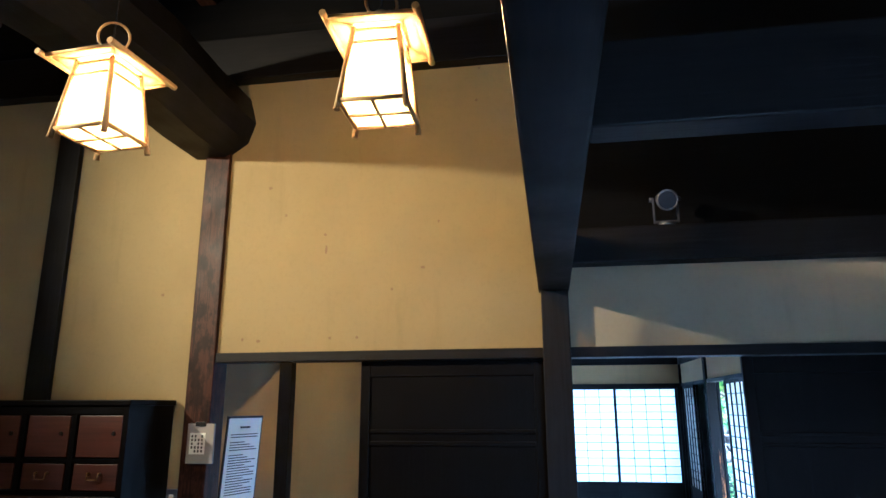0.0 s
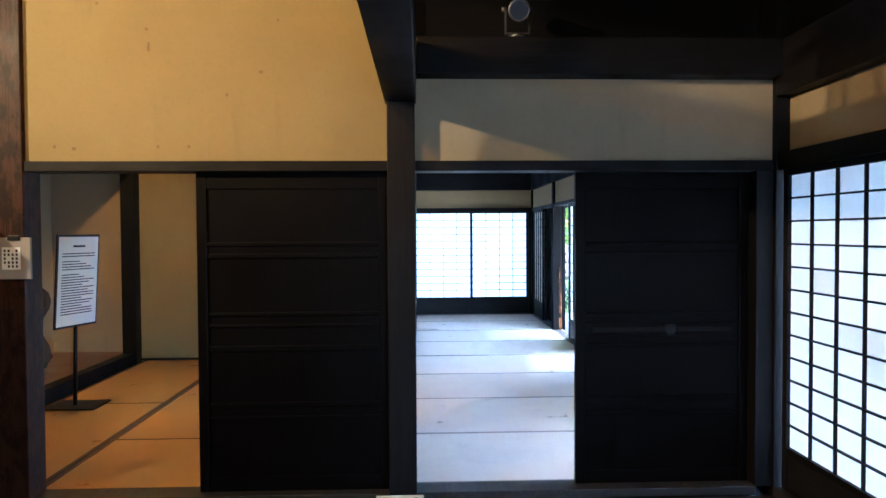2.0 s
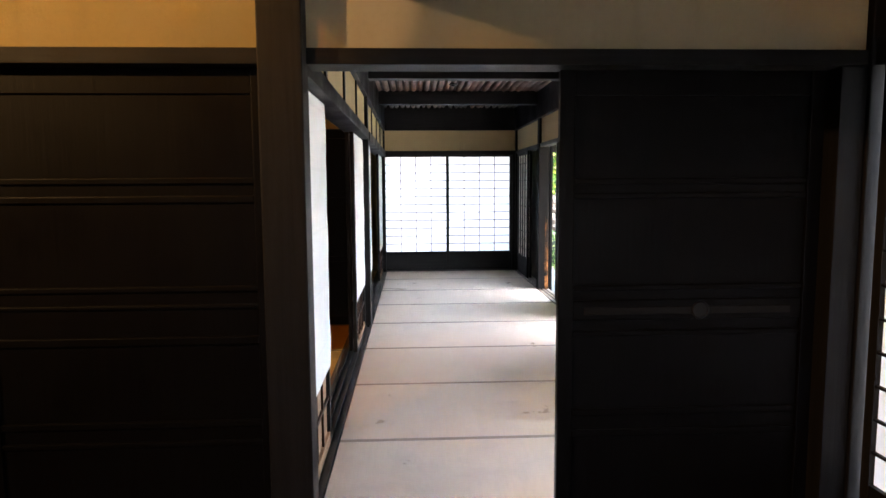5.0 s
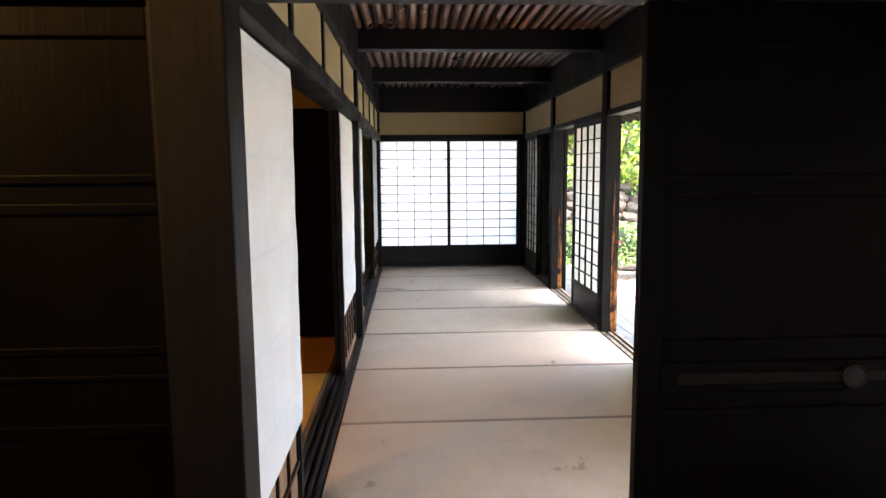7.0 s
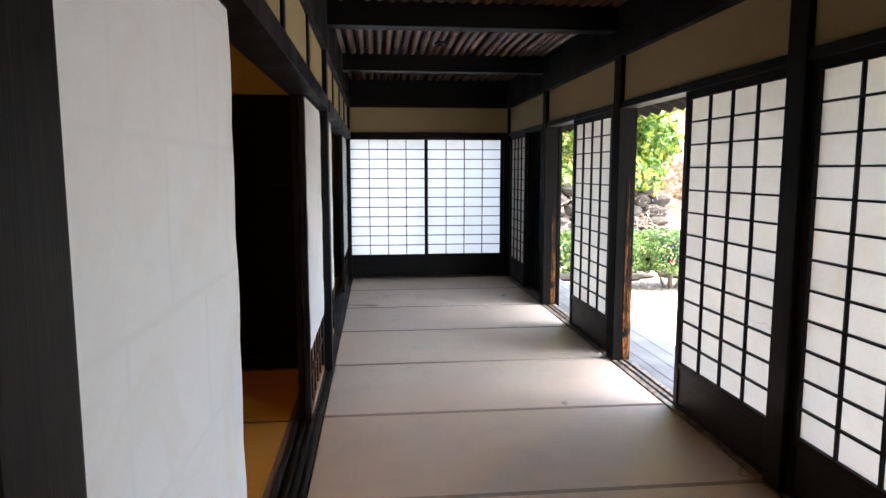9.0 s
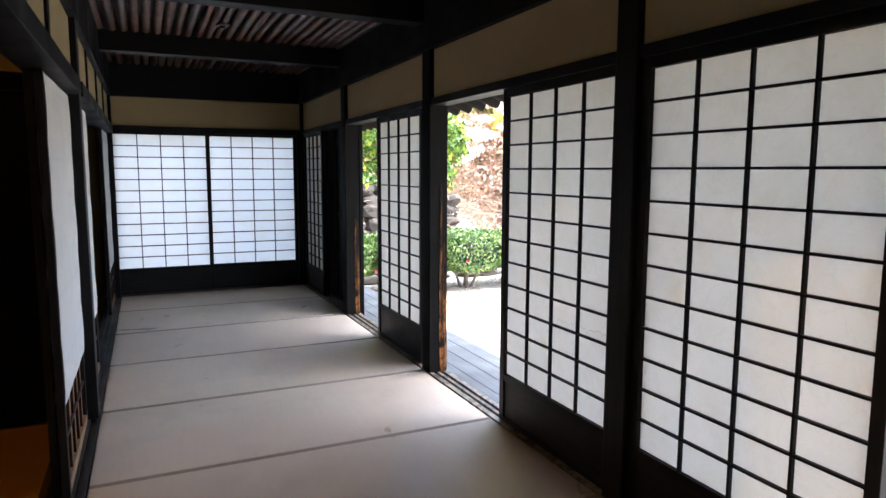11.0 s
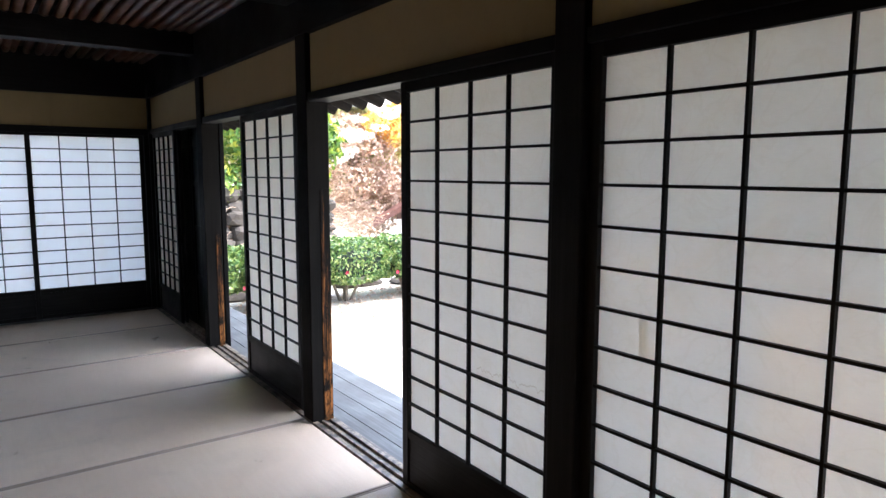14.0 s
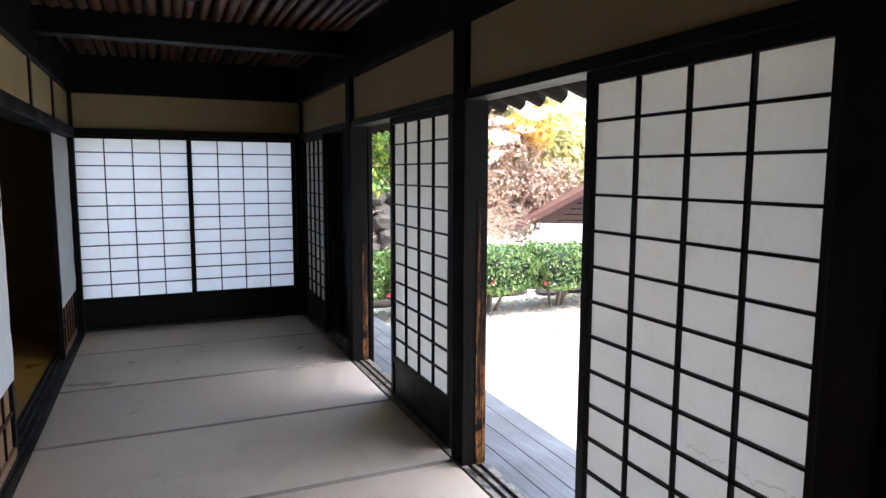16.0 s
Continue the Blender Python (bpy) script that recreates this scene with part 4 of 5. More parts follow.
def spotlight(at, label, power=0.0, aim=None):
    """A small theatre lamp in a yoke; its own -y is where it shines."""
    turn = 0.0 if aim is None else math.degrees(math.atan2(aim[0] - at[0], at[1] - aim[1]))
    g = thing("spotlight", at, label, "spotlight", "", "", turn)
    part("base", rod(bmesh.new(), (0, 0, 0), (0, 0, 0.02), 0.045, 0.04, 16), GREY_METAL, g)
    bm = bmesh.new()
    for s in (-1, 1):
        box(bm, s * 0.062 - 0.003, s * 0.062 + 0.003, -0.012, 0.012, 0.03, 0.15)
    box(bm, -0.065, 0.065, -0.012, 0.012, 0.02, 0.028)
    part("yoke", bm, GREY_METAL, g)
    bm = bmesh.new()
    rod(bm, (0, 0.06, 0.17), (0, -0.07, 0.125), 0.04, 0.055, 20)
    part("housing", bm, BLACK_METAL, g)
    part("rim", ring(bmesh.new(), (0, -0.07, 0.125), (0, -0.945, -0.327), 0.052, 0.005), GREY_METAL, g, "worn metal rim")
    part("lens", rod(bmesh.new(), (0, -0.071, 0.1247), (0, -0.074, 0.1237), 0.047, 0.047, 20), BLACK_METAL, g, "dull dark lens")
    for s in (-1, 1):
        part("knob", rod(bmesh.new(), (s * 0.06, 0, 0.15), (s * 0.08, 0, 0.15), 0.012, 0.012, 12), GREY_METAL, g)
    if power:
        lamp = new("spot_beam", bpy.data.lights.new("spot_beam", "SPOT"))
        lamp.data.energy, lamp.data.color, lamp.data.shadow_soft_size = power, (1.0, 0.56, 0.2), 0.04
        lamp.data.spot_size, lamp.data.spot_blend = radians(78), 0.9
        n = (Vector(aim) - Vector(at)).normalized()
        lamp.matrix_world = look(Vector(at) + n * 0.1 + Vector((0, 0, 0.12)), aim)


spotlight((1.36, 4.145, 2.404), "small grey spotlight in a yoke on the beam, unlit")
slab("ceiling_beam", (-4.2, -1.6, 1.08, 1.3, 2.85, 3.07), BLACK_X, "sooted timber cross beam carrying a spotlight", "beam", 0.008)
spotlight((-3.2, 1.2, 3.07), "small grey spotlight in a yoke on a cross beam, lit", 34.0, (0.5, 4.2, 2.5))

det = thing("smoke_detector", (1.65, 9.43, 2.448), "small black round detector on the bamboo ceiling", "detector")
part("body", rod(bmesh.new(), (0, 0, 0), (0, 0, -0.022), 0.058, 0.05, 20), BLACK_METAL, det)
part("sensor", rod(bmesh.new(), (0, 0, -0.022), (0, 0, -0.036), 0.028, 0.022, 16), BLACK_METAL, det)

# ---- things of the side room ----
st = thing("sign_stand", (-1.95, 6.1, 0.0), "black metal stand holding a printed white information board", "sign")
part("base", box(bmesh.new(), -0.2, 0.2, -0.15, 0.15, 0, 0.012, 0.003), BLACK_METAL, st)
part("pole", rod(bmesh.new(), (-0.02, 0, 0.012), (0.0, 0, 0.9), 0.016, 0.014, 14), BLACK_METAL, st)
board = part("board", box(bmesh.new(), -0.21, 0.21, 0.0, 0.014, 0, 0.74, 0.003), BLACK_METAL, st, "black frame")
board.matrix_local = Matrix.Translation((0.03, -0.06, 0.655)) @ pose(0, 0, 0, 0, 0, 73) @ pose(0, 0, 0, 4, 0, 0)
sheet = part("sheet", box(bmesh.new(), -0.195, 0.195, -0.002, 0.0, 0.018, 0.722), WHITE_CARD, board, "white printed sheet")
lines_of_writing(board, -0.16, 0.16, 0.1, 0.6, -0.002, 24, 4)
bm = box(bmesh.new(), -0.06, 0.06, -0.003, -0.002, 0.64, 0.655)
part("heading", bm, INK, board)


def ornament():
    bm = bmesh.new()
    bmesh.ops.create_icosphere(bm, subdivisions=4, radius=1.0)
    for v in bm.verts:
        p = v.co.copy()
        f = 1 + 0.35 * noise.noise(p * 1.6) + 0.12 * noise.noise(p * 5)
        w = 0.17 + 0.1 * max(0, -p.z) + 0.05 * math.sin(p.z * 6)
        v.co = Vector((p.x * w * f, p.y * w * 1.1 * f, (p.z * 0.5 + 0.5) * 1.08))
    ob = part("alcove_ornament", bm, STONE)
    ob.location = (-2.76, 6.75, 0.09)
    tagged(ob, "tall dim grey ornament standing in the alcove", "ornament")


ornament()

# ---- scuffs on the tall plaster wall ----
def scuff(x, z, w, h, seed):
    r = random.Random(seed)
    bm = bmesh.new()
    bm.faces.new([bm.verts.new((w * r.uniform(0.5, 1) * math.cos(k * 0.785), 0, h * r.uniform(0.5, 1) * math.sin(k * 0.785))) for k in range(8)])
    ob = part("scuff", bm, SCUFF)
    ob.location = (x, 4.1975, z)
    tagged(ob, "small brown chip in the plaster", "scuff", "chips in the plaster", "structure")


SCUFFS = [(-0.93, 2.77), (-0.82, 2.59), (-0.57, 2.46), (-0.56, 2.37), (0.02, 2.24), (0.34, 3.25), (0.64, 2.37), (0.11, 2.51), (-1.58, 2.13),
          (-0.16, 2.12), (-0.36, 1.85), (-1.05, 1.85), (-0.95, 1.84), (-0.52, 1.85), (0.36, 3.46)]
for k, (x, z) in enumerate(SCUFFS):
    scuff(x, z, 0.011 if k % 4 else 0.016, 0.04 if k == 3 else 0.012, k)

tape = thing("tape_strip", (2.7838, 5.855, 0.87), "strip of yellowed tape on screen paper", "tape", "", "structure", -90)
bm = bmesh.new()
bm.faces.new([bm.verts.new(p) for p in ((-0.018, 0, 0), (0.018, 0, 0), (0.018, 0, 0.11), (-0.018, 0, 0.11))])
part("tape", bm, OLD_PAPER, tape)

# ---- stains on the garden screens ----
def water_stain(at, rz, width, z, seed, label):
    r = random.Random(seed)
    bm = bmesh.new()
    n = 60
    top, h = [], 0.0
    for i in range(n + 1):
        h = 0.6 * h + r.uniform(-0.01, 0.01)
        top.append((-width / 2 + width * i / n, z + h + 0.008 * math.sin(i * 0.31)))
    for (xa, za), (xb, zb) in zip(top, top[1:]):
        bm.faces.new([bm.verts.new(p) for p in ((xa, 0, za - 0.005), (xb, 0, zb - 0.005), (xb, 0, zb), (xa, 0, za))])
    ob = part("water_stain", bm, STAIN)
    ob.matrix_world = pose(*at, 0, 0, rz)
    tagged(ob, label, "stain", "", "structure")


water_stain((2.7825, 6.42, 0.0), -90, 0.36, 0.66, 3, "brownish tide mark on screen paper")

# ---- outdoors ----
for i in range(4):
    slab("veranda_plank", (2.874 + i * 0.138, 3.008 + i * 0.138, 3.2, 14.2, -0.075, -0.04), VERANDA, "grey weathered veranda plank", "plank", 0.004)
slab("veranda_beam", (3.3, 3.4, 3.2, 14.2, -0.2, -0.077), VERANDA, "grey timber beam under the veranda", "beam")
for i in range(6):
    slab("veranda_leg", (3.3, 3.4, 3.9 + i * 1.95, 4.0 + i * 1.95, -0.45, -0.2), VERANDA, "grey timber veranda leg", "post")

bm = bmesh.new()
rodme = mesh_of(rod(bmesh.new(), (0.2, 0, -0.08), (1.24, 0, -0.47), 0.055, 0.05, 10), RAFTER_WOOD)
for i in range(60):
    ob = part("eave_rafter", rodme, RAFTER_WOOD)
    ob.location = (2.7, -1.0 + i * 0.27, 2.41)
    tagged(ob, "round brown eave rafter", "rafter", "eave rafters", "structure")
box(bm, 2.9, 3.95, -3.0, 15.2, 0, 0.05)
for v in bm.verts:
    v.co.z += 2.475 - (v.co.x - 2.7) * 0.375
tagged(part("roof_eave", bm, DARK_BOARD), "dark boarded eave over the veranda", "roof", "", "structure")
slab("roof_house", (-4.4, 2.95, -3.2, 12.3, 4.55, 4.7), DARK_BOARD, "dark house roof", "roof", 0)
slab("wall_attic", (2.9, 2.95, -3.1, 12.3, 2.55, 4.55), DARK_BOARD, "dark boarding above the eave", "wall", 0)


def ground_height(x, y):
    z = -0.42
    d = max(0.0, (x - 9.5) * 0.9 + (y - 13) * 0.35)
    z -= min(2.6, 0.28 * d) if x > 7 else 0
    b = max(0.0, y - 16.4 - max(0.0, x - 7) * 0.5)
    z += min(7.0, 0.3 * b) * max(0.0, min(1.0, (14 - x) / 4))
    return z + 0.03 * noise.noise(Vector((x * 0.6, y * 0.6, 0)))


def ground():
    xs = [-400, -120, -40, -15] + list(np.arange(-6, 30, 0.75)) + [35, 45, 70, 150, 400]
    ys = [-400, -120, -40, -12] + list(np.arange(-6, 40, 0.75)) + [46, 60, 90, 160, 400]
    vs = [(x, y, ground_height(x, y)) for x in xs for y in ys]
    n = len(ys)
    fs = [(i * n + j, (i + 1) * n + j, (i + 1) * n + j + 1, i * n + j + 1) for i in range(len(xs) - 1) for j in range(n - 1)]
    tagged(new("ground", soup("ground", vs, fs, GROUND, True)), "pale sandy garden ground with moss and dry leaves", "ground", "", "structure")


ground()


def crown(clumps, per, size):
    """Leaves over and in ellipsoid clumps of (centre, radii)."""
    cs, ns = [], []
    for c, r in clumps:
        d = rng.normal(0, 1, (per, 3))
        d /= np.linalg.norm(d, axis=1)[:, None]
        rad = rng.uniform(0.45, 1.0, per)[:, None] ** 0.4
        lump = (1 + 0.22 * np.sin(d[:, :1] * 7 + c[0]) * np.cos(d[:, 1:2] * 6 + c[1]) + 0.1 * np.sin(d[:, 2:] * 13))
        cs.append(np.array(c) + d * rad * np.array(r) * lump)
        ns.append(d)
    return leaves(np.concatenate(cs), np.concatenate(ns), size)


def limbs(spec, sides=7):
    bm = bmesh.new()
    for a, b, r0, r1 in spec:
        rod(bm, a, b, r0, r1, sides, False)
    return bm


def hedge_bush(at, radii, label, flowers=3, per=2600, rz=0.0, size=0.032, stem=True):
    """A clipped camellia bush: several bare stems below a dense flat-topped crown."""
    g = thing("hedge_bush", at, label, "hedge", "clipped camellia hedge", "", rz)
    rx, ry, rzv = radii
    base = 0.28 if stem else 0.03
    cz = base + rzv
    r = random.Random(int(at[0] * 100))
    spec = []
    for i in range(5):
        a = r.uniform(0, 6.28)
        p = (0.06 * math.cos(a), 0.06 * math.sin(a), -0.05)
        q = (0.3 * rx * math.cos(a), 0.3 * ry * math.sin(a), base * 0.75)
        spec += [(p, q, 0.028, 0.02), (q, (0.65 * rx * math.cos(a + 0.3), 0.6 * ry * math.sin(a + 0.3), cz), 0.02, 0.008)]
    part("stems", limbs(spec), BARK, g, "several bare grey stems")
    # flattened box-like crown
    n = per
    u = rng.uniform(-1, 1, (n, 3))
    face = rng.integers(0, 3, n)
    k = np.arange(n)
    u[k, face] = np.sign(u[k, face]) * rng.uniform(0.82, 1.03, n)
    nor = np.zeros((n, 3))
    nor[k, face] = np.sign(u[k, face])
    rad = np.linalg.norm(u, axis=1, keepdims=True)
    soft = u / np.maximum(1, (rad / 1.22))
    wob = 1 + 0.07 * np.sin(u[:, :1] * 5 + at[0]) * np.cos(u[:, 1:2] * 4 + 1) + 0.05 * np.sin(u[:, 2:] * 6)
    c = soft * wob * np.array([rx, ry, rzv]) + np.array([0, 0, cz])
    v, f = leaves(c, nor, size, 0.75)
    part("crown", soup("crown", v, f, CAMELLIA), CAMELLIA, g)
    # added solid core, its dark colour painted as the crown's inner shade
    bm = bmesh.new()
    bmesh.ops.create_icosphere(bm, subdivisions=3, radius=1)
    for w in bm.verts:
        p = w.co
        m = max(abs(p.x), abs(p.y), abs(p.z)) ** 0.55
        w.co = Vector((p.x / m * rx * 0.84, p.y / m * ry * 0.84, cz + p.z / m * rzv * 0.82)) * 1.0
    part("inner_shade", bm, LEAF_SHADE, g)
    for i in range(flowers):
        a = r.uniform(-1, 1)
        bm = bmesh.new()
        c = Vector((a * rx * 0.9, -ry * 1.0, cz + r.uniform(-0.8, 0.3) * rzv))
        for q in range(6):
            t = q * math.pi / 3
            d = Vector((math.cos(t), -0.5, math.sin(t))) * 0.03
            e = Vector((-math.sin(t), 0, math.cos(t))) * 0.018
            bm.faces.new([bm.verts.new(c + p) for p in (Vector((0, 0, 0)), d * 0.6 + e, d, d * 0.6 - e)])
        part("flower", bm, PETAL, g, "crimson camellia flower")
    return g


for i in range(7):
    hedge_bush((3.45 + i * 1.02, 13.05 - i * 0.045, -0.42), (0.57, 0.48, 0.3), "clipped green camellia bush on bare stems", 1, 6000, 0, 0.03)
hedge_bush((9.55, 7.5, -0.42), (0.95, 0.75, 0.31), "low rounded clipped green bush on mossy ground", 0, 4200, 20, 0.034, False)
for i in range(4):
    hedge_bush((11.9 + i * 0.75, 10.7 - i * 1.15, -1.1), (0.75, 0.6, 0.62), "dark clipped hedge bush beyond the garden", 1, 2400, 25, 0.045, False)


def garden_tree(name, at, label, leaf, clumps, per, size, height, trunk_r=0.12, bark=None):
    g = thing(name, at, label, "tree")
    part("trunk", limbs([((0, 0, -0.3), (0.1, 0.05, height * 0.45), trunk_r, trunk_r * 0.7), ((0.1, 0.05, height * 0.45), (0.05, 0, height * 0.8), trunk_r * 0.7, trunk_r * 0.3)]), BARK, g)
    for c, r in clumps:
        part("limb", limbs([((0.08, 0.03, height * 0.35), (c[0] * 0.5, c[1] * 0.5, c[2] * 0.8), trunk_r * 0.5, trunk_r * 0.3), ((c[0] * 0.5, c[1] * 0.5, c[2] * 0.8), c, trunk_r * 0.3, trunk_r * 0.1)]), BARK, g)
    v, f = crown(clumps, per, size)
    part("crown", soup("crown", v, f, leaf), leaf, g)
    return g


garden_tree("citrus_tree", (5.5, 16.6, -0.35), "bushy yellow-green garden tree behind the hedge", CITRUS,
            [((-0.9, 0, 1.5), (0.8, 0.7, 0.5)), ((0.5, -0.3, 1.6), (0.8, 0.7, 0.5)), ((0, 0.2, 2.4), (1.0, 0.8, 0.6)), ((-0.6, 0.1, 3.2), (0.9, 0.8, 0.6)), ((0.7, 0, 3.1), (0.8, 0.7, 0.6)), ((0, 0, 3.9), (0.9, 0.8, 0.6)), ((1.2, -0.1, 2.3), (0.5, 0.5, 0.5)), ((-1.5, 0.3, 2.4), (0.7, 0.6, 0.6)), ((-2.3, 0.2, 2.9), (0.8, 0.6, 0.8)), ((-2.4, 0, 1.6), (0.7, 0.6, 0.5))], 1500, 0.075, 3.6)


def thicket(at, label, n, spread, seed, leafy_n, tall=1.6):
    """A drooping mass of dry arching twigs with some pale leaves."""
    g = thing("dry_thicket", at, label, "shrub")
    r = random.Random(seed)
    bm = bmesh.new()
    cs = []
    for i in range(n):
        p = Vector((r.uniform(-spread, spread), r.uniform(-1.2, 1.2), r.uniform(0, tall)))
        d = Vector((r.uniform(-0.7, 0.7), r.uniform(-0.5, 0.5), 1.0)).normalized()
        rad = r.uniform(0.007, 0.016)
        for k in range(6):
            q = p + d * r.uniform(0.22, 0.4)
            rod(bm, p, q, rad, rad * 0.85, 4, False)
            if k > 2 and r.random() < leafy_n:
                cs.append(q)
            d = (d + Vector((r.uniform(-0.35, 0.35), r.uniform(-0.3, 0.3), -0.33))).normalized()
            p, rad = q, rad * 0.85
    part("brushwood", bm, TWIG, g)
    c = np.repeat(np.array([tuple(x) for x in cs]), 6, axis=0)
    c = c + rng.normal(0, 0.12, c.shape)
    v, f = leaves(c, rng.normal(0, 1, c.shape), 0.03)
    part("leaves", soup("leaves", v, f, DRY_LEAF), DRY_LEAF, g)


thicket((6.05, 17.3, -0.7), "tangle of dry pinkish-brown arching twigs", 620, 0.9, 3, 0.15, 0.7)
thicket((8.6, 26.5, 0.2), "tangle of dry pinkish-brown arching twigs", 480, 1.5, 8, 0.5)


def stone_wall():
    wall = thing("stone_wall", (5.2, 15.6, -0.5), "low retaining wall of rough field stones under trees", "stone wall", "", "structure")
    r = random.Random(11)
    meshes = []
    for k in range(6):
        bm = bmesh.new()
        bmesh.ops.create_icosphere(bm, subdivisions=2, radius=1)
        for v in bm.verts:
            v.co *= 1 + 0.3 * noise.noise(v.co * 1.3 + Vector((k * 7, 0, 0)))
        meshes.append(mesh_of(bm, STONE))
    for row in range(8):
        x = -3.2 + r.uniform(0, 0.2)
        while x < 1.3:
            w = r.uniform(0.14, 0.27)
            s = part("stone", meshes[r.randrange(6)], STONE, wall)
            s.location = (x + w, row * 0.07 + r.uniform(-0.04, 0.04), 0.05 + row * 0.2 + r.uniform(-0.03, 0.03))
            s.scale, s.rotation_euler = (w, 0.2, r.uniform(0.12, 0.17)), (r.uniform(-0.3, 0.3), r.uniform(-0.2, 0.2), r.uniform(-0.3, 0.3))
            x += w * 1.8
    for k in range(16):
        s = part("garden_stone", meshes[k % 6], STONE)
        s.location = (3.3 + k * 0.45 + r.uniform(-0.1, 0.1), 13.75 + r.uniform(-0.15, 0.2), -0.38)
        s.scale = (r.uniform(0.15, 0.3), r.uniform(0.12, 0.2), r.uniform(0.05, 0.11))
        tagged(s, "pale rough garden stone under the hedge", "stone", "stones under the hedge")


stone_wall()


def hillside():
    clumps = []
    r = random.Random(21)
    for i in range(190):
        x = r.uniform(2, 18.5)
        y = r.uniform(22, 31) if x < 9.5 else r.uniform(27.5, 31)
        z = r.uniform(0.8, 9.0 if x < 15.6 else 3.0)
        s = r.uniform(0.9, 1.9)
        clumps.append(((x, y, z), (s, s, s * r.uniform(0.6, 1.0))))
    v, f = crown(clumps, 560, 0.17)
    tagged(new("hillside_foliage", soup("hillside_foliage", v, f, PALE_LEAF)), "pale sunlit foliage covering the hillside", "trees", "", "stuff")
    dry = [((r.uniform(9.5, 16), r.uniform(26.3, 27.8), r.uniform(-1.0, 3.2)), (0.9, 0.6, 0.7)) for i in range(40)]
    v, f = crown(dry, 650, 0.085)
    tagged(new("dry_shrubs", soup("dry_shrubs", v, f, DRY_LEAF)), "dry pinkish-brown shrubs at the foot of the slope", "shrubs", "", "stuff")
    flame = [((14.1 + r.uniform(-0.7, 0.7), 26.2 + r.uniform(-0.4, 0.4), 3.2 + r.uniform(-0.8, 0.9)), (0.5, 0.4, 0.4)) for i in range(9)]
    v, f = crown(flame, 160, 0.12)
    tagged(new("autumn_foliage", soup("autumn_foliage", v, f, ORANGE_LEAF)), "orange autumn foliage on the slope", "trees", "", "stuff")
    plumes = []
    for i in range(40):
        plumes.append(((r.uniform(8.2, 10.8), r.uniform(19.5, 21.5), r.uniform(1.5, 4.0)), (0.3, 0.12, 0.09)))
    v, f = crown(plumes, 60, 0.07)
    tagged(new("pampas_plumes", soup("pampas_plumes", v, f, PLUME)), "feathery white pampas plumes on the slope", "grass", "", "stuff")
    bm = bmesh.new()
    for i in range(60):
        x, y = r.uniform(2, 9.5), r.uniform(22, 32)
        z = ground_height(x, y)
        h = r.uniform(3, 8)
        rod(bm, (x, y, z - 0.2), (x + r.uniform(-0.5, 0.5), y, z + h), r.uniform(0.04, 0.09), 0.02, 5, False)
    ob = part("hillside_trunks", bm, BARK)
    tagged(ob, "thin pale trunks on the hillside", "trees", "", "stuff")


hillside()


def moss():
    n = 9000
    a, d = rng.uniform(0, 2 * math.pi, n), np.sqrt(rng.uniform(0, 1, n))
    k = 1 + 0.25 * np.sin(3 * a + 1) + 0.15 * np.sin(7 * a)
    x, y = 9.3 + 2.1 * d * k * np.cos(a), 7.4 + 1.5 * d * k * np.sin(a)
    c = np.array([(p, q, ground_height(p, q) + 0.012) for p, q in zip(x, y)])
    v, f = leaves(c, rng.normal(0, 0.3, c.shape) + np.array((0, 0, 1)), 0.05)
    tagged(new("moss", soup("moss", v, f, MOSS)), "low green moss round a clipped bush", "moss", "", "stuff")


moss()


def leaf_litter():
    n = 3000
    x, y = rng.uniform(3.0, 9.5, n), rng.uniform(0, 1, n) ** 0.6 * 2.6 + 10.9
    c = np.array([(a, b, ground_height(a, b) + 0.012) for a, b in zip(x, y)])
    v, f = leaves(c, rng.normal(0, 0.25, c.shape) + np.array((0, 0, 1)), 0.028)
    tagged(new("leaf_litter", soup("leaf_litter", v, f, DRY_LEAF)), "dry brown leaves scattered over pale ground", "leaf litter", "", "stuff")


leaf_litter()


def bare_maple(at, seed):
    g = thing("maple_tree", at, "maple with bare branches and thinning red leaves", "tree")
    r = random.Random(seed)
    spec, tips = [], []

    def grow(p, d, l, rad, depth):
        q = p + d * l
        spec.append((p, q, rad, rad * 0.72))
        if depth == 0:
            tips.append(q)
            return
        for k in range(3 if depth > 2 else 2):
            e = (d + Vector((r.uniform(-0.8, 0.8), r.uniform(-0.8, 0.8), r.uniform(-0.25, 0.5)))).normalized()
            grow(q, e, l * r.uniform(0.65, 0.85), rad * 0.66, depth - 1)

    grow(Vector((0, 0, -0.2)), Vector((0.05, 0, 1)), 1.1, 0.06, 6)
    part("branchwork", limbs(spec, 5), BARK, g)
    low = [t for t in tips if t.z < 3.4] or tips
    c = np.repeat(np.array([tuple(t) for t in low]), 15, axis=0)
    c = c + rng.normal(0, 0.26, c.shape)
    v, f = leaves(c, rng.normal(0, 1, c.shape), 0.055)
    part("crown", soup("crown", v, f, MAPLE), MAPLE, g, "thin red leaves")


bare_maple((12.6, 9.4, -1.3), 5)
bare_maple((13.6, 10.9, -1.5), 9)


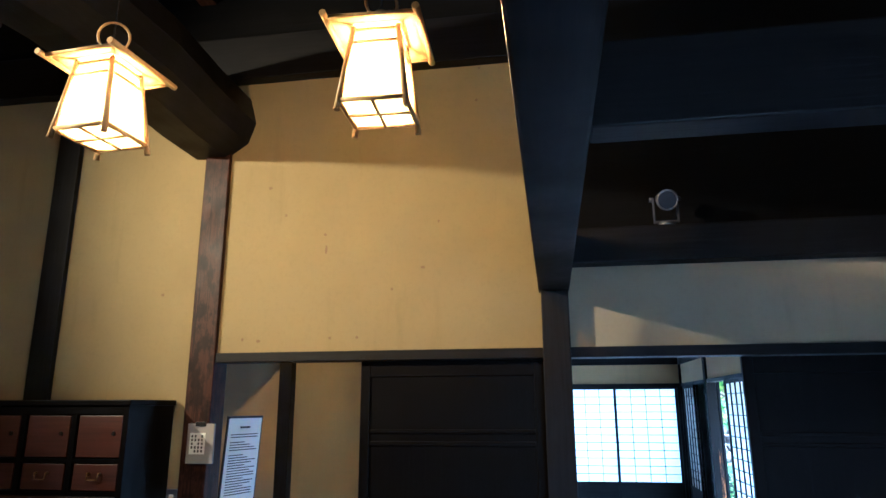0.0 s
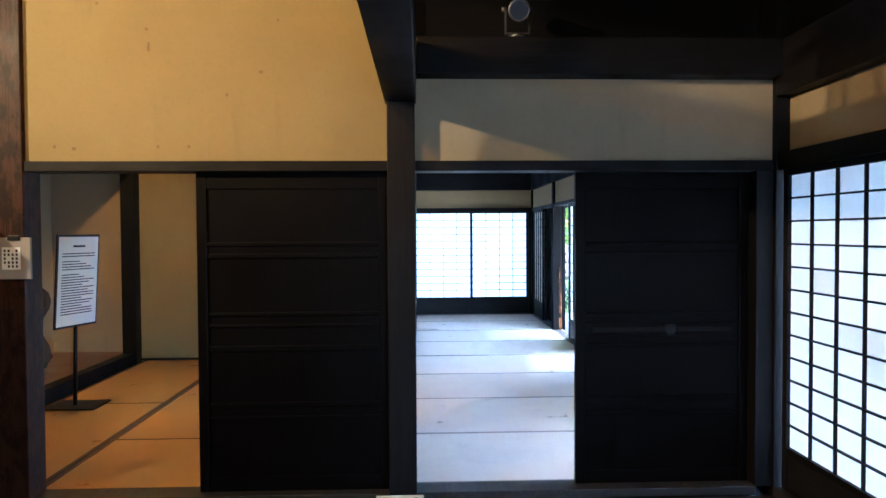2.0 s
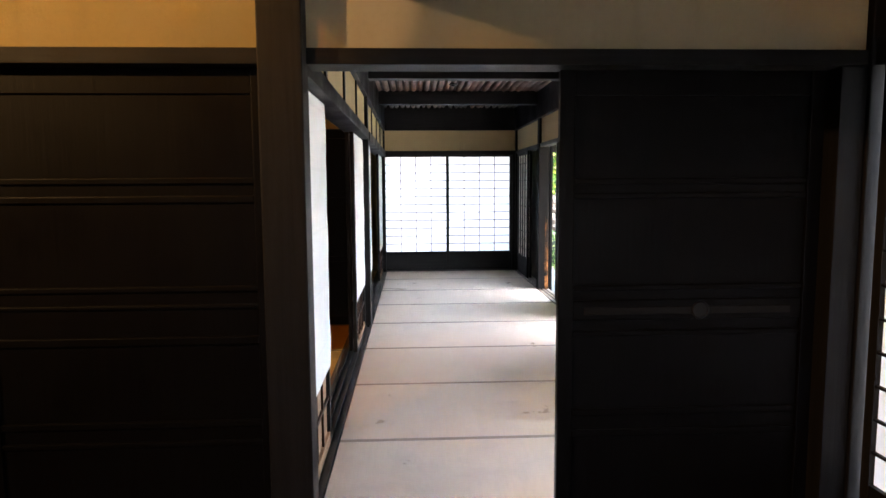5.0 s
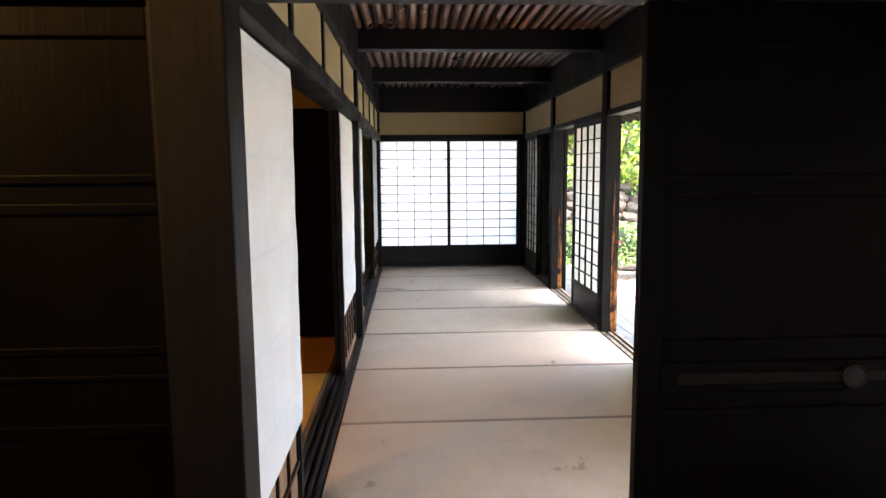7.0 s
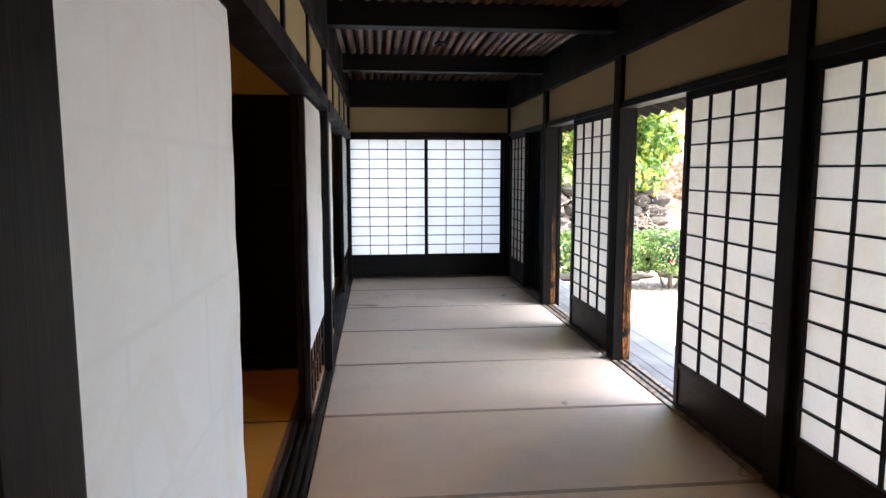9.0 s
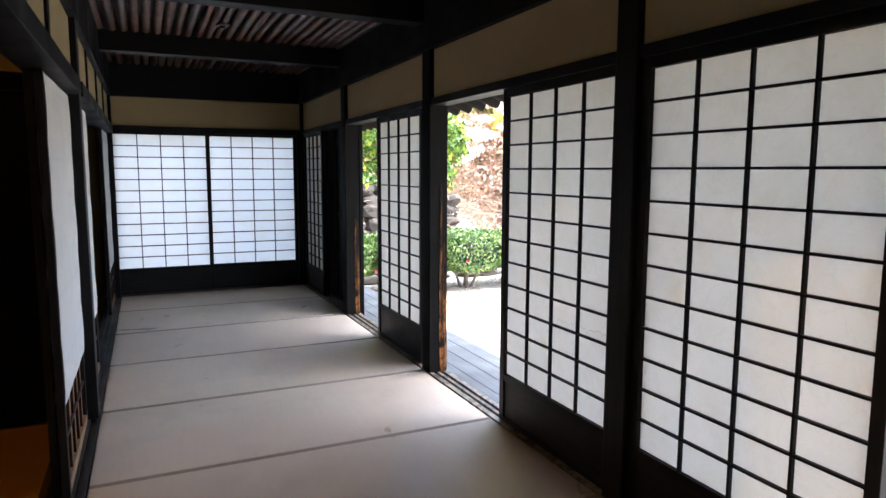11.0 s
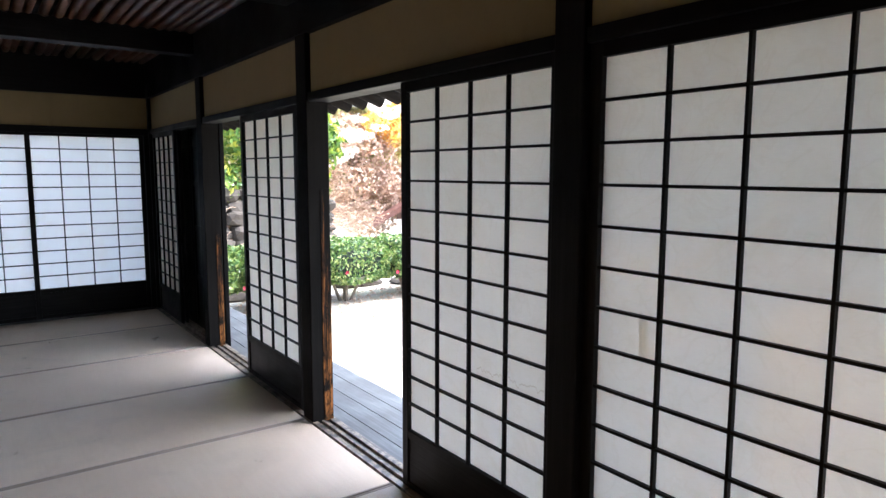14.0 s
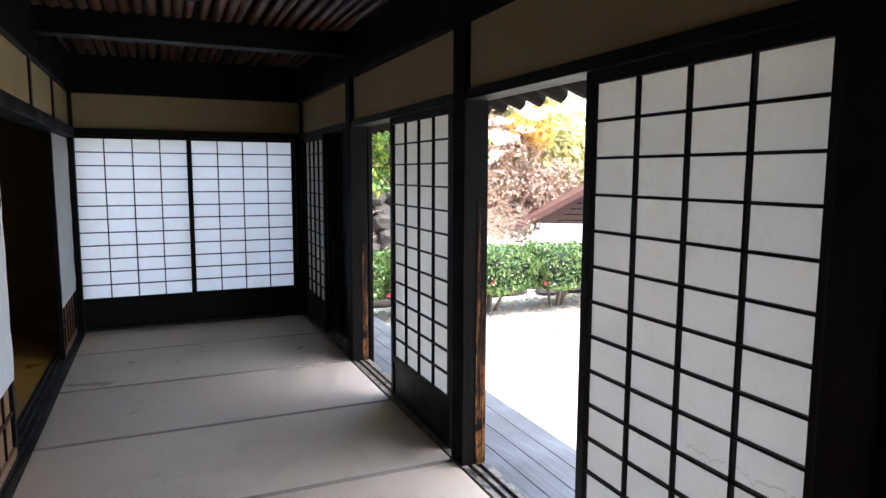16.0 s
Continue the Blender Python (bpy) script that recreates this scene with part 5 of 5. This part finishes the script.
def outbuilding():
    g = thing("outbuilding", (16.45, 24.56, -2.98), "small white-walled outbuilding with a rusty brown gable roof", "building", "", "", -31.6)
    part("wall", box(bmesh.new(), -2.5, 2.5, -2.2, 2.2, 0, 2.75), LIME, g)
    bm = bmesh.new()
    tri = [(-2.5, 2.75), (2.5, 2.75), (2.5, 2.98), (0, 4.38), (-2.5, 2.98)]
    a, b = [bm.verts.new((x, -2.2, z)) for x, z in tri], [bm.verts.new((x, -2.0, z)) for x, z in tri]
    bm.faces.new(a), bm.faces.new(b)
    for k in range(5):
        bm.faces.new((a[k], a[(k + 1) % 5], b[(k + 1) % 5], b[k]))
    part("gable", bm, BROWN_DOOR, g, "red-brown boarded gable")
    for s in (-1, 1):
        bm = bmesh.new()
        box(bm, 0, 3.3, -2.9, 2.9, 0, 0.12)
        for v in bm.verts:
            v.co.x, v.co.z = s * v.co.x, v.co.z + 4.42 - v.co.x * 0.56
        part("roof", bm, ROOF_RUST, g, "rusty brown roof slope")
        bm = bmesh.new()
        box(bm, 0, 3.3, -2.96, -2.9, -0.06, 0.14)
        for v in bm.verts:
            v.co.x, v.co.z = s * v.co.x, v.co.z + 4.42 - v.co.x * 0.56
        part("barge_board", bm, ROOF_RUST, g)
    for k in range(7):
        part("board_joint", box(bmesh.new(), -1.9 + k * 0.2, 1.9 - k * 0.2, -2.225, -2.2, 2.85 + k * 0.19, 2.88 + k * 0.19), DOOR_BOARD, g)
    return g


outbuilding()


def tiled_house():
    g = thing("tiled_house", (27, 15.2, -3.9), "distant low house with a grey tiled roof", "building", "", "", -62)
    part("wall", box(bmesh.new(), -5, 5, -3, 3, 0, 1.9), LIME, g)
    for s in (-1, 1):
        bm = bmesh.new()
        n = 40
        bm.faces.new([bm.verts.new(p) for p in ((-5.6, s * 3.6, 1.7), (5.6, s * 3.6, 1.7), (5.6, 0, 3.2), (-5.6, 0, 3.2))])
        for i in range(n):
            rod(bm, (-5.5 + 11 * i / n, s * 3.6, 1.72), (-5.5 + 11 * i / n, 0, 3.22), 0.06, 0.06, 6, False)
        part("roof", bm, ROOF_TILE, g, "grey tiled roof slope")
    part("ridge", rod(bmesh.new(), (-5.6, 0, 3.28), (5.6, 0, 3.28), 0.2, 0.2, 8), ROOF_TILE, g)


tiled_house()
